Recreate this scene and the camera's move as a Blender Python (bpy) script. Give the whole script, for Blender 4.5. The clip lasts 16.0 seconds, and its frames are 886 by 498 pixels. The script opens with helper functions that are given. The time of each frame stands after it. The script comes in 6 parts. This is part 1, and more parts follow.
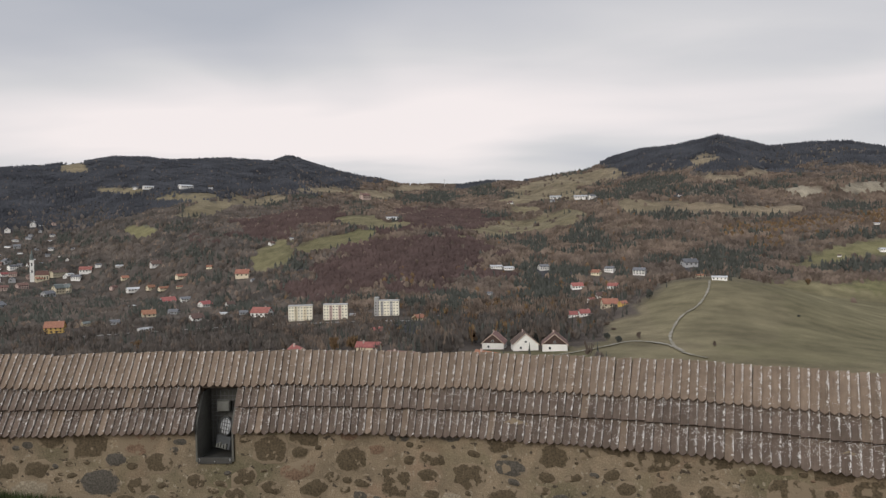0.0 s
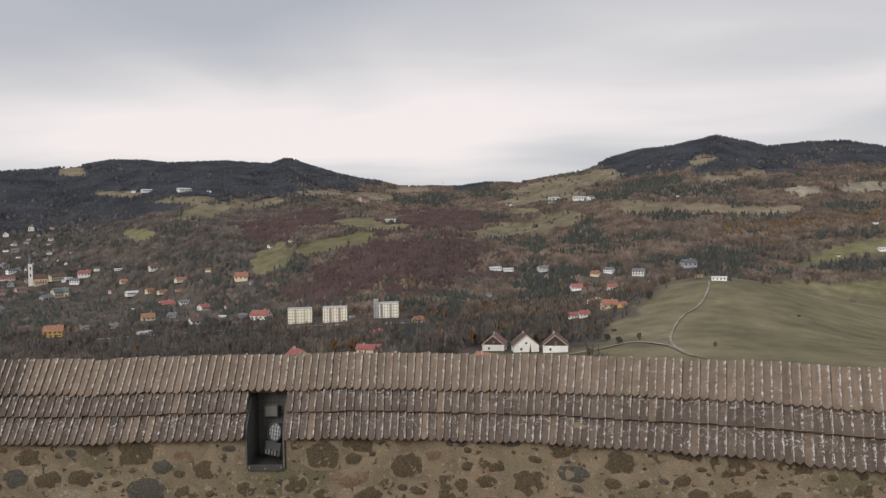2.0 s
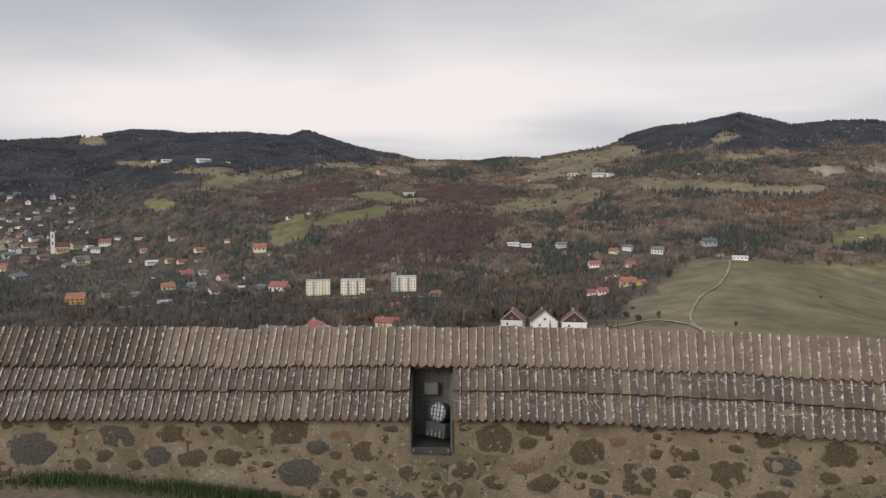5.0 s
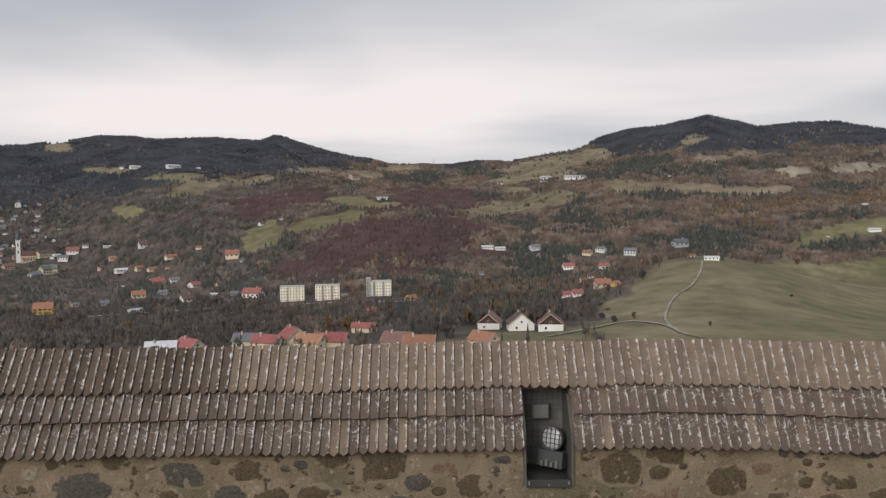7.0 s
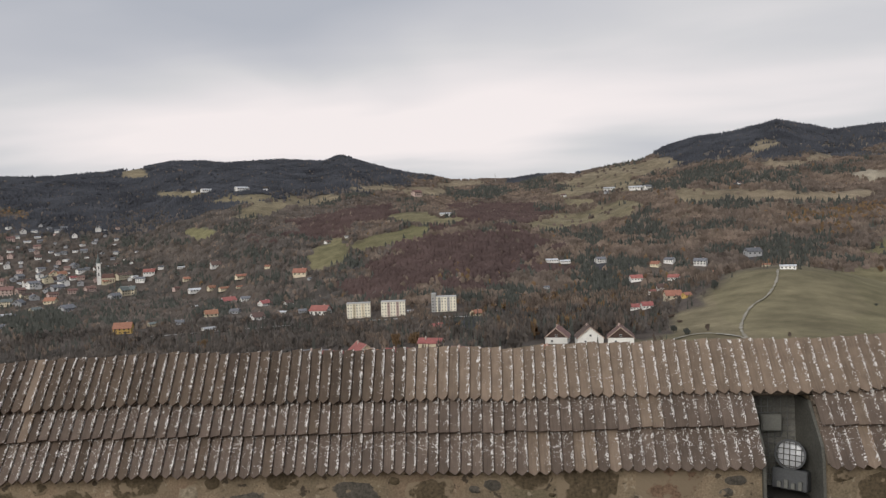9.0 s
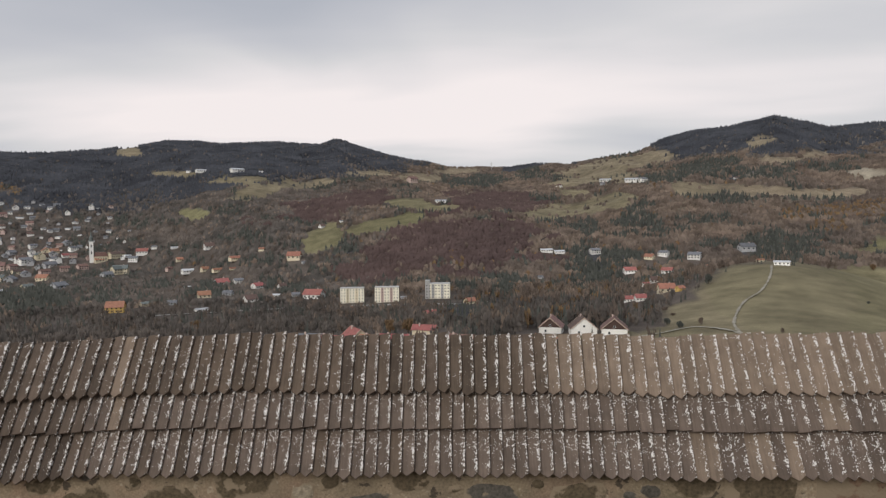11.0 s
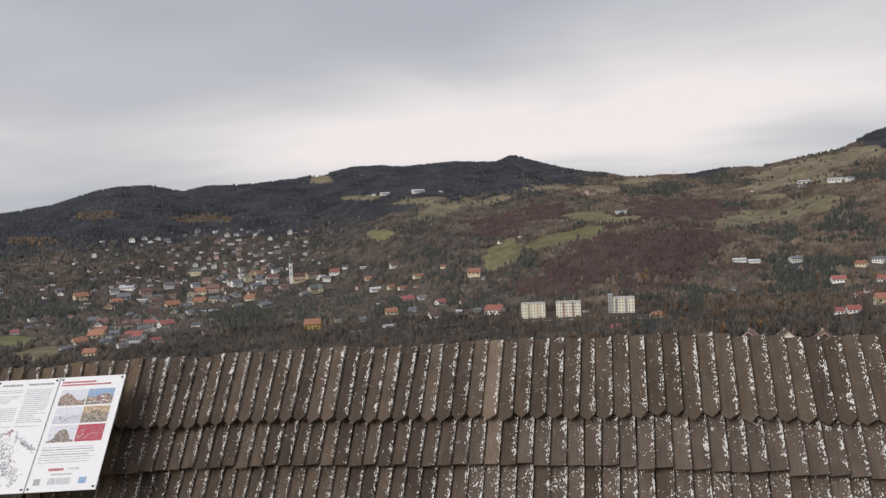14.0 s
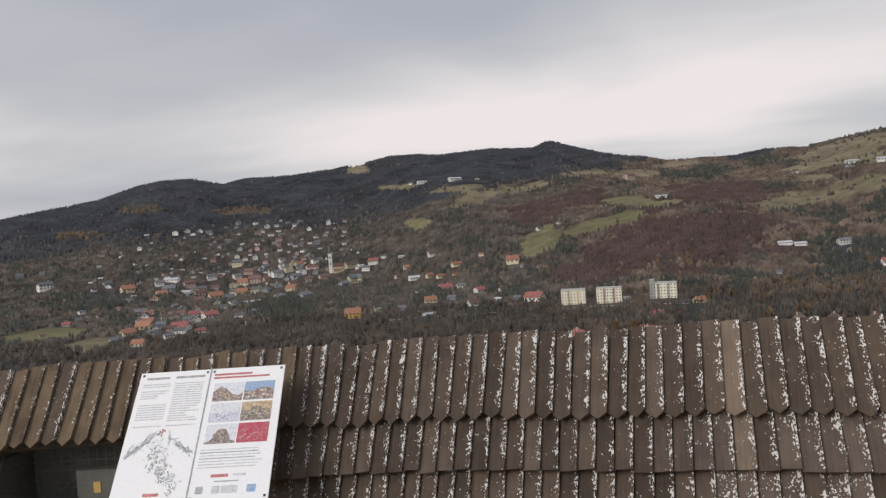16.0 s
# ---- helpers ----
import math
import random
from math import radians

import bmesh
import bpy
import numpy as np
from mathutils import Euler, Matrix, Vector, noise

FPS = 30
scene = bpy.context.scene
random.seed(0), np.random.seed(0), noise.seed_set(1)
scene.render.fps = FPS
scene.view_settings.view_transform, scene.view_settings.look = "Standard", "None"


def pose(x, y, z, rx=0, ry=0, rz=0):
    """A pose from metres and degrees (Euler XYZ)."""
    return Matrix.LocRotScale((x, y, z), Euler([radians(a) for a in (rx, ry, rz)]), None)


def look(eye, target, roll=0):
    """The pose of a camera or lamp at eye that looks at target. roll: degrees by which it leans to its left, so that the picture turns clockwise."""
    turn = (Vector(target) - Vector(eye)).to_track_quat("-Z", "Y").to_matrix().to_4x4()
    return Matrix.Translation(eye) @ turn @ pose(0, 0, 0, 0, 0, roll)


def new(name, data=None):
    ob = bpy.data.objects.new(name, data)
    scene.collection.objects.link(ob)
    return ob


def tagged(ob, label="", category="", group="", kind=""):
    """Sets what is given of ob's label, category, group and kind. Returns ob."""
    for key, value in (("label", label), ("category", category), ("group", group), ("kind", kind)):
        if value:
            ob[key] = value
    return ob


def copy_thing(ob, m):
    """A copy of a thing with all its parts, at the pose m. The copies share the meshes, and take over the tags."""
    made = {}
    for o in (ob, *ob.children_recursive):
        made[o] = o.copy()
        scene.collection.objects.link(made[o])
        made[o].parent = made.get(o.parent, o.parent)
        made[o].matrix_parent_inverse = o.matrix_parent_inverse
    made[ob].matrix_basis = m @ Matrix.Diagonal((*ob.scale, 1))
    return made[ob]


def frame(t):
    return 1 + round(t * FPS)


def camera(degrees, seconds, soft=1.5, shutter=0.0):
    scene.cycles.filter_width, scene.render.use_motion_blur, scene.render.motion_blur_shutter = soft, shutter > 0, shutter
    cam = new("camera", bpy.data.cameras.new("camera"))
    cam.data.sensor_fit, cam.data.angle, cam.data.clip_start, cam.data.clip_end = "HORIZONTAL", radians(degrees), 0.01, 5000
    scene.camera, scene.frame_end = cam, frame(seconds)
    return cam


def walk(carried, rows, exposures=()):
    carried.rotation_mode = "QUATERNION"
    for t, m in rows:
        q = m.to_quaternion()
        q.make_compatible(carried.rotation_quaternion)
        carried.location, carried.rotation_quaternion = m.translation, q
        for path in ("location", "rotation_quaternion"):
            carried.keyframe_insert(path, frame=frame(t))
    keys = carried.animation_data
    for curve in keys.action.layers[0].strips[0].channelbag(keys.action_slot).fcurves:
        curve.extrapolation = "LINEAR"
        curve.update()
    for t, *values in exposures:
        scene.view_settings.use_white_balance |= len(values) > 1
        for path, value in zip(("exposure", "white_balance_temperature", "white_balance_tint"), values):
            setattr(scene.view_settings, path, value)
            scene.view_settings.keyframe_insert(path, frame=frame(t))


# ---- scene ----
cam = camera(62.5, 16.0, 1.35)
PATH = [
    (0, (0.702, 0.028, 0.527), (0.577, 2.023, 0.483), -0.8),
    (0.5, (0.658, 0.046, 0.547), (0.562, 2.043, 0.513), -0.9),
    (1, (0.589, 0.119, 0.535), (0.466, 2.115, 0.505), -1.4),
    (1.5, (0.359, 0.227, 0.517), (0.266, 2.225, 0.502), -0.0),
    (2, (-0.049, 0.291, 0.493), (-0.17, 2.287, 0.454), -1.1),
    (2.5, (-0.341, 0.357, 0.446), (-0.493, 2.351, 0.404), 0.3),
    (3, (-0.635, 0.443, 0.505), (-0.822, 2.433, 0.425), -0.0),
    (3.5, (-1.055, 0.469, 0.464), (-1.227, 2.46, 0.401), -1.7),
    (4, (-1.447, 0.593, 0.353), (-1.76, 2.567, 0.288), -1.9),
    (4.5, (-1.73, 0.826, 0.364), (-1.945, 2.812, 0.256), -0.2),
    (7, (-3.544, 2.04, 0.321), (-3.637, 4.035, 0.223), -0.8),
    (7.5, (-3.879, 2.278, 0.214), (-4.138, 4.261, 0.177), -3.1),
    (8, (-4.15, 2.504, 0.174), (-4.203, 4.503, 0.164), -1.2),
    (8.5, (-4.518, 2.697, 0.12), (-4.542, 4.696, 0.075), -1.7),
    (9, (-4.853, 2.962, 0.027), (-5.116, 4.943, -0.025), -2.2),
    (9.5, (-5.213, 3.125, -0.008), (-5.452, 5.11, -0.069), -0.8),
    (12, (-6.753, 4.027, -0.176), (-7.028, 6.006, -0.274), -0.1),
    (12.5, (-7.056, 4.316, -0.248), (-7.475, 6.271, -0.265), -1.4),
    (13, (-7.446, 4.524, -0.328), (-7.705, 6.506, -0.272), -0.4),
    (13.5, (-7.802, 4.667, -0.36), (-8.307, 6.601, -0.415), -0.5),
    (14, (-8.131, 4.789, -0.377), (-8.846, 6.657, -0.408), -2.8),
    (14.5, (-8.498, 4.844, -0.39), (-9.22, 6.709, -0.368), -1.2),
    (15, (-8.852, 4.842, -0.399), (-9.668, 6.668, -0.429), -2.2),
    (15.5, (-9.113, 4.944, -0.455), (-10.041, 6.715, -0.479), -2.2),
    (16, (-9.286, 5.092, -0.453), (-10.097, 6.92, -0.511), -3.8),
]
walk(cam, [(t, look(eye, target, roll)) for t, eye, target, roll in PATH], ((0, 0.0), (12.5, 0.0), (14, -0.04), (16, -0.10)))

# ---- world and light: an overcast autumn day, a veiled sun behind the lookout ----
SUN_AZ, SUN_EL = -155.0, 26.0


def make_world():
    w = bpy.data.worlds.new("overcast_sky")
    scene.world = w
    w.use_nodes = True
    nt = w.node_tree
    nt.nodes.clear()
    N, L = nt.nodes.new, nt.links.new

    def math_node(op, a, b=None, c=None):
        n = N("ShaderNodeMath")
        n.operation = op
        for i, v in enumerate((a, b, c)):
            if v is None:
                continue
            if isinstance(v, (int, float)):
                n.inputs[i].default_value = v
            else:
                L(v, n.inputs[i])
        return n.outputs[0]

    sky = N("ShaderNodeTexSky")
    sky.sky_type = "NISHITA"
    sky.sun_disc = False
    sky.sun_elevation, sky.sun_rotation = radians(SUN_EL), radians(SUN_AZ)
    co = N("ShaderNodeTexCoord")
    sep = N("ShaderNodeSeparateXYZ")
    L(co.outputs["Generated"], sep.inputs[0])
    x, y, z = sep.outputs
    up = math_node("ADD", math_node("MAXIMUM", z, 0.0), 0.13)
    comb = N("ShaderNodeCombineXYZ")
    L(math_node("DIVIDE", x, up), comb.inputs[0])
    L(math_node("DIVIDE", y, up), comb.inputs[1])

    def cloud(scale, sx, sy, detail, rough, offset):
        mp = N("ShaderNodeMapping")
        mp.inputs["Scale"].default_value = (sx, sy, 1)
        mp.inputs["Location"].default_value = (offset, offset * 0.7, 0)
        L(comb.outputs[0], mp.inputs[0])
        n = N("ShaderNodeTexNoise")
        n.inputs["Scale"].default_value = scale
        n.inputs["Detail"].default_value = detail
        n.inputs["Roughness"].default_value = rough
        n.inputs["Distortion"].default_value = 0.5
        L(mp.outputs[0], n.inputs[0])
        return n.outputs[0]

    big = cloud(0.60, 0.8, 1.0, 3, 0.45, 8.2)
    small = cloud(1.6, 0.7, 1.3, 5, 0.5, 9.1)
    mix = math_node("ADD", math_node("MULTIPLY", big, 0.86), math_node("MULTIPLY", small, 0.14))
    mix = math_node("ADD", math_node("MULTIPLY", math_node("SUBTRACT", mix, 0.5), 1.0), 0.50)
    mix = math_node("SUBTRACT", mix, math_node("MULTIPLY", math_node("SUBTRACT", z, 0.12), 0.45))
    # thinner cloud towards the horizon of the valley
    a, e = radians(-12.5), radians(9.0)
    sd = (math.sin(a) * math.cos(e), math.cos(a) * math.cos(e), math.sin(e))
    daz = math_node("ADD", math_node("MULTIPLY", x, math.cos(a)), math_node("MULTIPLY", y, -math.sin(a)))
    dele = math_node("SUBTRACT", z, sd[2])
    ex = math_node("ADD", math_node("MULTIPLY", math_node("MULTIPLY", daz, daz), 7.0),
                   math_node("MULTIPLY", math_node("MULTIPLY", dele, dele), 185.0))
    glow = math_node("POWER", 2.718, math_node("MULTIPLY", ex, -1.0))
    ahead = math_node("GREATER_THAN", y, 0.0)
    glow = math_node("MULTIPLY", glow, ahead)
    val = math_node("ADD", mix, math_node("MULTIPLY", glow, 0.285))
    # a second, fainter thin place further round
    a2 = radians(-24.0)
    d2 = math_node("ADD", math_node("MULTIPLY", x, math.cos(a2)), math_node("MULTIPLY", y, -math.sin(a2)))
    e2 = math_node("SUBTRACT", z, math.sin(radians(8.0)))
    ex2 = math_node("ADD", math_node("MULTIPLY", math_node("MULTIPLY", d2, d2), 22.0), math_node("MULTIPLY", math_node("MULTIPLY", e2, e2), 260.0))
    val = math_node("ADD", val, math_node("MULTIPLY", math_node("MULTIPLY", math_node("POWER", 2.718, math_node("MULTIPLY", ex2, -1.0)), ahead), 0.19))
    # a bright streak higher up
    a3 = radians(10.0)
    d3 = math_node("ADD", math_node("MULTIPLY", x, math.cos(a3)), math_node("MULTIPLY", y, -math.sin(a3)))
    e3 = math_node("SUBTRACT", z, math.sin(radians(15.3)))
    ex3 = math_node("ADD", math_node("MULTIPLY", math_node("MULTIPLY", d3, d3), 16.0), math_node("MULTIPLY", math_node("MULTIPLY", e3, e3), 220.0))
    val = math_node("ADD", val, math_node("MULTIPLY", math_node("MULTIPLY", math_node("POWER", 2.718, math_node("MULTIPLY", ex3, -1.0)), ahead), 0.13))
    val = math_node("ADD", val, math_node("MAXIMUM", math_node("MULTIPLY", math_node("MINIMUM", math_node("ADD", x, 0.2), 0.0), 0.3), -0.035))
    ramp = N("ShaderNodeValToRGB")
    r = ramp.color_ramp
    r.elements[0].position, r.elements[0].color = 0.32, (0.47, 0.49, 0.545, 1)
    r.elements[1].position, r.elements[1].color = 0.80, (0.945, 0.870, 0.862, 1)
    for p, c in ((0.46, (0.575, 0.58, 0.62, 1)), (0.57, (0.69, 0.68, 0.695, 1)), (0.67, (0.825, 0.782, 0.788, 1))):
        k = r.elements.new(p)
        k.color = c
    L(val, ramp.inputs[0])
    b1, b2 = N("ShaderNodeBackground"), N("ShaderNodeBackground")
    L(sky.outputs[0], b1.inputs[0])
    b1.inputs[1].default_value = 0.06
    L(ramp.outputs[0], b2.inputs[0])
    # an overcast sky is brightest overhead
    t = math_node("MINIMUM", math_node("MAXIMUM", math_node("MULTIPLY", math_node("SUBTRACT", z, 0.30), 1.6), 0.0), 1.0)
    L(math_node("ADD", math_node("MULTIPLY", t, 0.55), 1.0), b2.inputs[1])
    ms = N("ShaderNodeMixShader")
    ms.inputs[0].default_value = 0.94
    L(b1.outputs[0], ms.inputs[1])
    L(b2.outputs[0], ms.inputs[2])
    out = N("ShaderNodeOutputWorld")
    L(ms.outputs[0], out.inputs[0])


make_world()
sun_data = bpy.data.lights.new("sun", "SUN")
sun_data.energy, sun_data.angle, sun_data.color = 1.8, radians(30), (1.0, 0.95, 0.89)
sun = new("sun", sun_data)
sa, se = radians(SUN_AZ), radians(SUN_EL)
sun.matrix_world = look((0, 0, 60), (-math.sin(sa) * math.cos(se), -math.cos(sa) * math.cos(se), 60 - math.sin(se)))


# ---- materials ----
def material(name, col, rough=0.8, var=0.25, scale=6.0, bump=0.3, col2=None, obj_var=0.0, island_var=0.0, fine=60.0, metal=0.0, spec=0.3):
    """A weathered surface: large stains and fine grain over a base colour, with relief."""
    m = bpy.data.materials.new(name)
    m.use_nodes = True
    nt = m.node_tree
    N, L = nt.nodes.new, nt.links.new
    bsdf = nt.nodes["Principled BSDF"]
    bsdf.inputs["Roughness"].default_value = rough
    bsdf.inputs["Metallic"].default_value = metal
    bsdf.inputs["Specular IOR Level"].default_value = spec
    co = N("ShaderNodeTexCoord")
    n1, n2 = N("ShaderNodeTexNoise"), N("ShaderNodeTexNoise")
    n1.inputs["Scale"].default_value, n1.inputs["Detail"].default_value = scale, 5
    n2.inputs["Scale"].default_value, n2.inputs["Detail"].default_value = fine, 3
    L(co.outputs["Object"], n1.inputs[0])
    L(co.outputs["Object"], n2.inputs[0])
    mx = N("ShaderNodeMix")
    mx.data_type = "RGBA"
    c2 = col2 or tuple(c * 0.55 for c in col)
    mx.inputs[6].default_value = (*c2, 1)
    mx.inputs[7].default_value = (*col, 1)
    rp = N("ShaderNodeMapRange")
    rp.inputs[1].default_value, rp.inputs[2].default_value = 0.5 - 0.25, 0.5 + 0.12
    rp.inputs[3].default_value = 1 - min(1.0, var * 2.5)
    L(n1.outputs[0], rp.inputs[0])
    L(rp.outputs[0], mx.inputs[0])
    hsv = N("ShaderNodeHueSaturation")
    L(mx.outputs[2], hsv.inputs["Color"])
    vr = N("ShaderNodeMapRange")
    vr.inputs[1].default_value, vr.inputs[2].default_value = 0.3, 0.7
    vr.inputs[3].default_value, vr.inputs[4].default_value = 1 - var * 0.6, 1 + var * 0.6
    L(n2.outputs[0], vr.inputs[0])
    val = vr.outputs[0]
    if obj_var or island_var:
        if obj_var:
            src = N("ShaderNodeObjectInfo").outputs["Random"]
        else:
            src = N("ShaderNodeNewGeometry").outputs["Random Per Island"]
        k = obj_var or island_var
        ov = N("ShaderNodeMapRange")
        ov.inputs[3].default_value, ov.inputs[4].default_value = 1 - k, 1 + k
        L(src, ov.inputs[0])
        mu = N("ShaderNodeMath")
        mu.operation = "MULTIPLY"
        L(val, mu.inputs[0])
        L(ov.outputs[0], mu.inputs[1])
        val = mu.outputs[0]
        hv = N("ShaderNodeMapRange")
        hv.inputs[3].default_value, hv.inputs[4].default_value = 0.5 + k * 0.035, 0.5 - k * 0.035
        wn = N("ShaderNodeTexWhiteNoise")
        wn.noise_dimensions = "1D"
        L(src, wn.inputs["W"])
        L(wn.outputs[0], hv.inputs[0])
        L(hv.outputs[0], hsv.inputs["Hue"])
    L(val, hsv.inputs["Value"])
    L(hsv.outputs[0], bsdf.inputs["Base Color"])
    if bump:
        bp = N("ShaderNodeBump")
        bp.inputs["Strength"].default_value, bp.inputs["Distance"].default_value = bump, 0.01
        L(n2.outputs[0], bp.inputs["Height"])
        L(bp.outputs[0], bsdf.inputs["Normal"])
    return m


def shingle_material(name, col, col2, lichen, var=0.28, top_amount=0.0):
    """Split-wood shingle: long grain, weather stains, pale crusts of lichen along one edge and at the upper end."""
    m = bpy.data.materials.new(name)
    m.use_nodes = True
    nt = m.node_tree
    N, L = nt.nodes.new, nt.links.new
    bsdf = nt.nodes["Principled BSDF"]
    bsdf.inputs["Roughness"].default_value = 0.85
    bsdf.inputs["Specular IOR Level"].default_value = 0.2
    co = N("ShaderNodeTexCoord")
    info = N("ShaderNodeObjectInfo")
    off = N("ShaderNodeVectorMath")
    off.operation = "SCALE"
    off.inputs[0].default_value = (7.3, 11.7, 3.1)
    L(info.outputs["Random"], off.inputs["Scale"])
    add = N("ShaderNodeVectorMath")
    L(co.outputs["Object"], add.inputs[0])
    L(off.outputs[0], add.inputs[1])

    def tex(sx, sy, scale, detail, rough=0.55):
        mp = N("ShaderNodeMapping")
        mp.inputs["Scale"].default_value = (sx, sy, 1)
        L(add.outputs[0], mp.inputs[0])
        n = N("ShaderNodeTexNoise")
        n.inputs["Scale"].default_value, n.inputs["Detail"].default_value, n.inputs["Roughness"].default_value = scale, detail, rough
        L(mp.outputs[0], n.inputs[0])
        return n.outputs[0]

    def remap(src, a, b, c=0.0, d=1.0):
        r = N("ShaderNodeMapRange")
        for i, v in enumerate((a, b, c, d)):
            r.inputs[i + 1].default_value = v
        L(src, r.inputs[0])
        return r.outputs[0]

    def calc(op, a, b):
        n = N("ShaderNodeMath")
        n.operation = op
        for i, v in enumerate((a, b)):
            if isinstance(v, (int, float)):
                n.inputs[i].default_value = v
            else:
                L(v, n.inputs[i])
        return n.outputs[0]

    grain = tex(90, 5, 1.0, 4, 0.6)
    stain = tex(1, 1, 7.0, 4)
    mx = N("ShaderNodeMix")
    mx.data_type = "RGBA"
    mx.inputs[6].default_value, mx.inputs[7].default_value = (*col2, 1), (*col, 1)
    L(calc("ADD", remap(grain, 0.3, 0.7, 0.0, 0.55), remap(stain, 0.35, 0.65, 0.0, 0.45)), mx.inputs[0])
    hsv = N("ShaderNodeHueSaturation")
    L(mx.outputs[2], hsv.inputs["Color"])
    L(remap(info.outputs["Random"], 0, 1, 1 - var, 1 + var), hsv.inputs["Value"])
    # lichen crusts
    sep = N("ShaderNodeSeparateXYZ")
    L(co.outputs["Object"], sep.inputs[0])
    edge = remap(sep.outputs[0], 0.008, 0.036, 0.0, 1.0)
    tip = remap(sep.outputs[1], 0.03, 0.085, 0.10, 0.0)
    top = remap(sep.outputs[1], 0.14, 0.24, 0.0, top_amount)
    near = calc("MAXIMUM", edge, top)
    crust = tex(1.0, 0.65, 108.0, 1.5, 0.5)
    patch = tex(1, 1, 19.0, 2)
    amount = calc("ADD", calc("MULTIPLY", near, 0.208), calc("ADD", remap(patch, 0.35, 0.65, -0.16, 0.0), calc("SUBTRACT", lichen, tip)))
    mask = remap(calc("ADD", crust, amount), 0.66, 0.69)
    mx2 = N("ShaderNodeMix")
    mx2.data_type = "RGBA"
    mx2.inputs[7].default_value = (0.65, 0.625, 0.59, 1)
    L(mask, mx2.inputs[0])
    L(hsv.outputs[0], mx2.inputs[6])
    L(mx2.outputs[2], bsdf.inputs["Base Color"])
    bp = N("ShaderNodeBump")
    bp.inputs["Strength"].default_value, bp.inputs["Distance"].default_value = 0.6, 0.004
    L(calc("ADD", grain, calc("MULTIPLY", mask, 0.8)), bp.inputs["Height"])
    L(bp.outputs[0], bsdf.inputs["Normal"])
    return m



def stone_material(name, col, smear=(0.235, 0.186, 0.128)):
    """Rubble stone, part of it hidden under ragged smears of mortar, each stone by a different amount."""
    m = bpy.data.materials.new(name)
    m.use_nodes = True
    nt = m.node_tree
    N, L = nt.nodes.new, nt.links.new
    bsdf = nt.nodes["Principled BSDF"]
    bsdf.inputs["Roughness"].default_value = 0.92
    bsdf.inputs["Specular IOR Level"].default_value = 0.15
    geo, info = N("ShaderNodeNewGeometry"), N("ShaderNodeObjectInfo")
    n1, n2 = N("ShaderNodeTexNoise"), N("ShaderNodeTexNoise")
    n1.inputs["Scale"].default_value, n1.inputs["Detail"].default_value = 9, 6
    n2.inputs["Scale"].default_value, n2.inputs["Detail"].default_value = 40, 4
    L(geo.outputs["Position"], n1.inputs[0])
    L(geo.outputs["Position"], n2.inputs[0])
    hsv = N("ShaderNodeHueSaturation")
    hsv.inputs["Color"].default_value = (*col, 1)
    v = N("ShaderNodeMapRange")
    v.inputs[1].default_value, v.inputs[2].default_value, v.inputs[3].default_value, v.inputs[4].default_value = 0.3, 0.7, 0.65, 1.35
    L(n2.outputs[0], v.inputs[0])
    L(v.outputs[0], hsv.inputs["Value"])
    amount = N("ShaderNodeMapRange")
    amount.inputs[3].default_value, amount.inputs[4].default_value = -0.17, 0.07
    L(info.outputs["Random"], amount.inputs[0])
    add = N("ShaderNodeMath")
    L(n1.outputs[0], add.inputs[0])
    L(amount.outputs[0], add.inputs[1])
    cut = N("ShaderNodeMapRange")
    cut.inputs[1].default_value, cut.inputs[2].default_value = 0.53, 0.58
    L(add.outputs[0], cut.inputs[0])
    mx = N("ShaderNodeMix")
    mx.data_type = "RGBA"
    mx.inputs[7].default_value = (*smear, 1)
    co, sep = N("ShaderNodeTexCoord"), N("ShaderNodeSeparateXYZ")
    L(co.outputs["Object"], sep.inputs[0])

    def calc(op, a, b):
        n = N("ShaderNodeMath")
        n.operation = op
        for i, q in enumerate((a, b)):
            if isinstance(q, float):
                n.inputs[i].default_value = q
            else:
                L(q, n.inputs[i])
        return n.outputs[0]

    # mortar creeps unevenly over the rim of the stone
    far = calc("SQRT", calc("ADD", calc("MULTIPLY", sep.outputs[0], sep.outputs[0]), calc("MULTIPLY", sep.outputs[2], sep.outputs[2])), 0.0)
    rim = N("ShaderNodeMapRange")
    rim.inputs[1].default_value, rim.inputs[2].default_value = 0.80, 0.93
    L(calc("ADD", far, calc("MULTIPLY", calc("SUBTRACT", n1.outputs[0], 0.5), 1.3)), rim.inputs[0])
    L(calc("MAXIMUM", cut.outputs[0], rim.outputs[0]), mx.inputs[0])
    L(hsv.outputs[0], mx.inputs[6])
    L(mx.outputs[2], bsdf.inputs["Base Color"])
    bp = N("ShaderNodeBump")
    bp.inputs["Strength"].default_value, bp.inputs["Distance"].default_value = 0.8, 0.012
    L(n2.outputs[0], bp.inputs["Height"])
    L(bp.outputs[0], bsdf.inputs["Normal"])
    return m


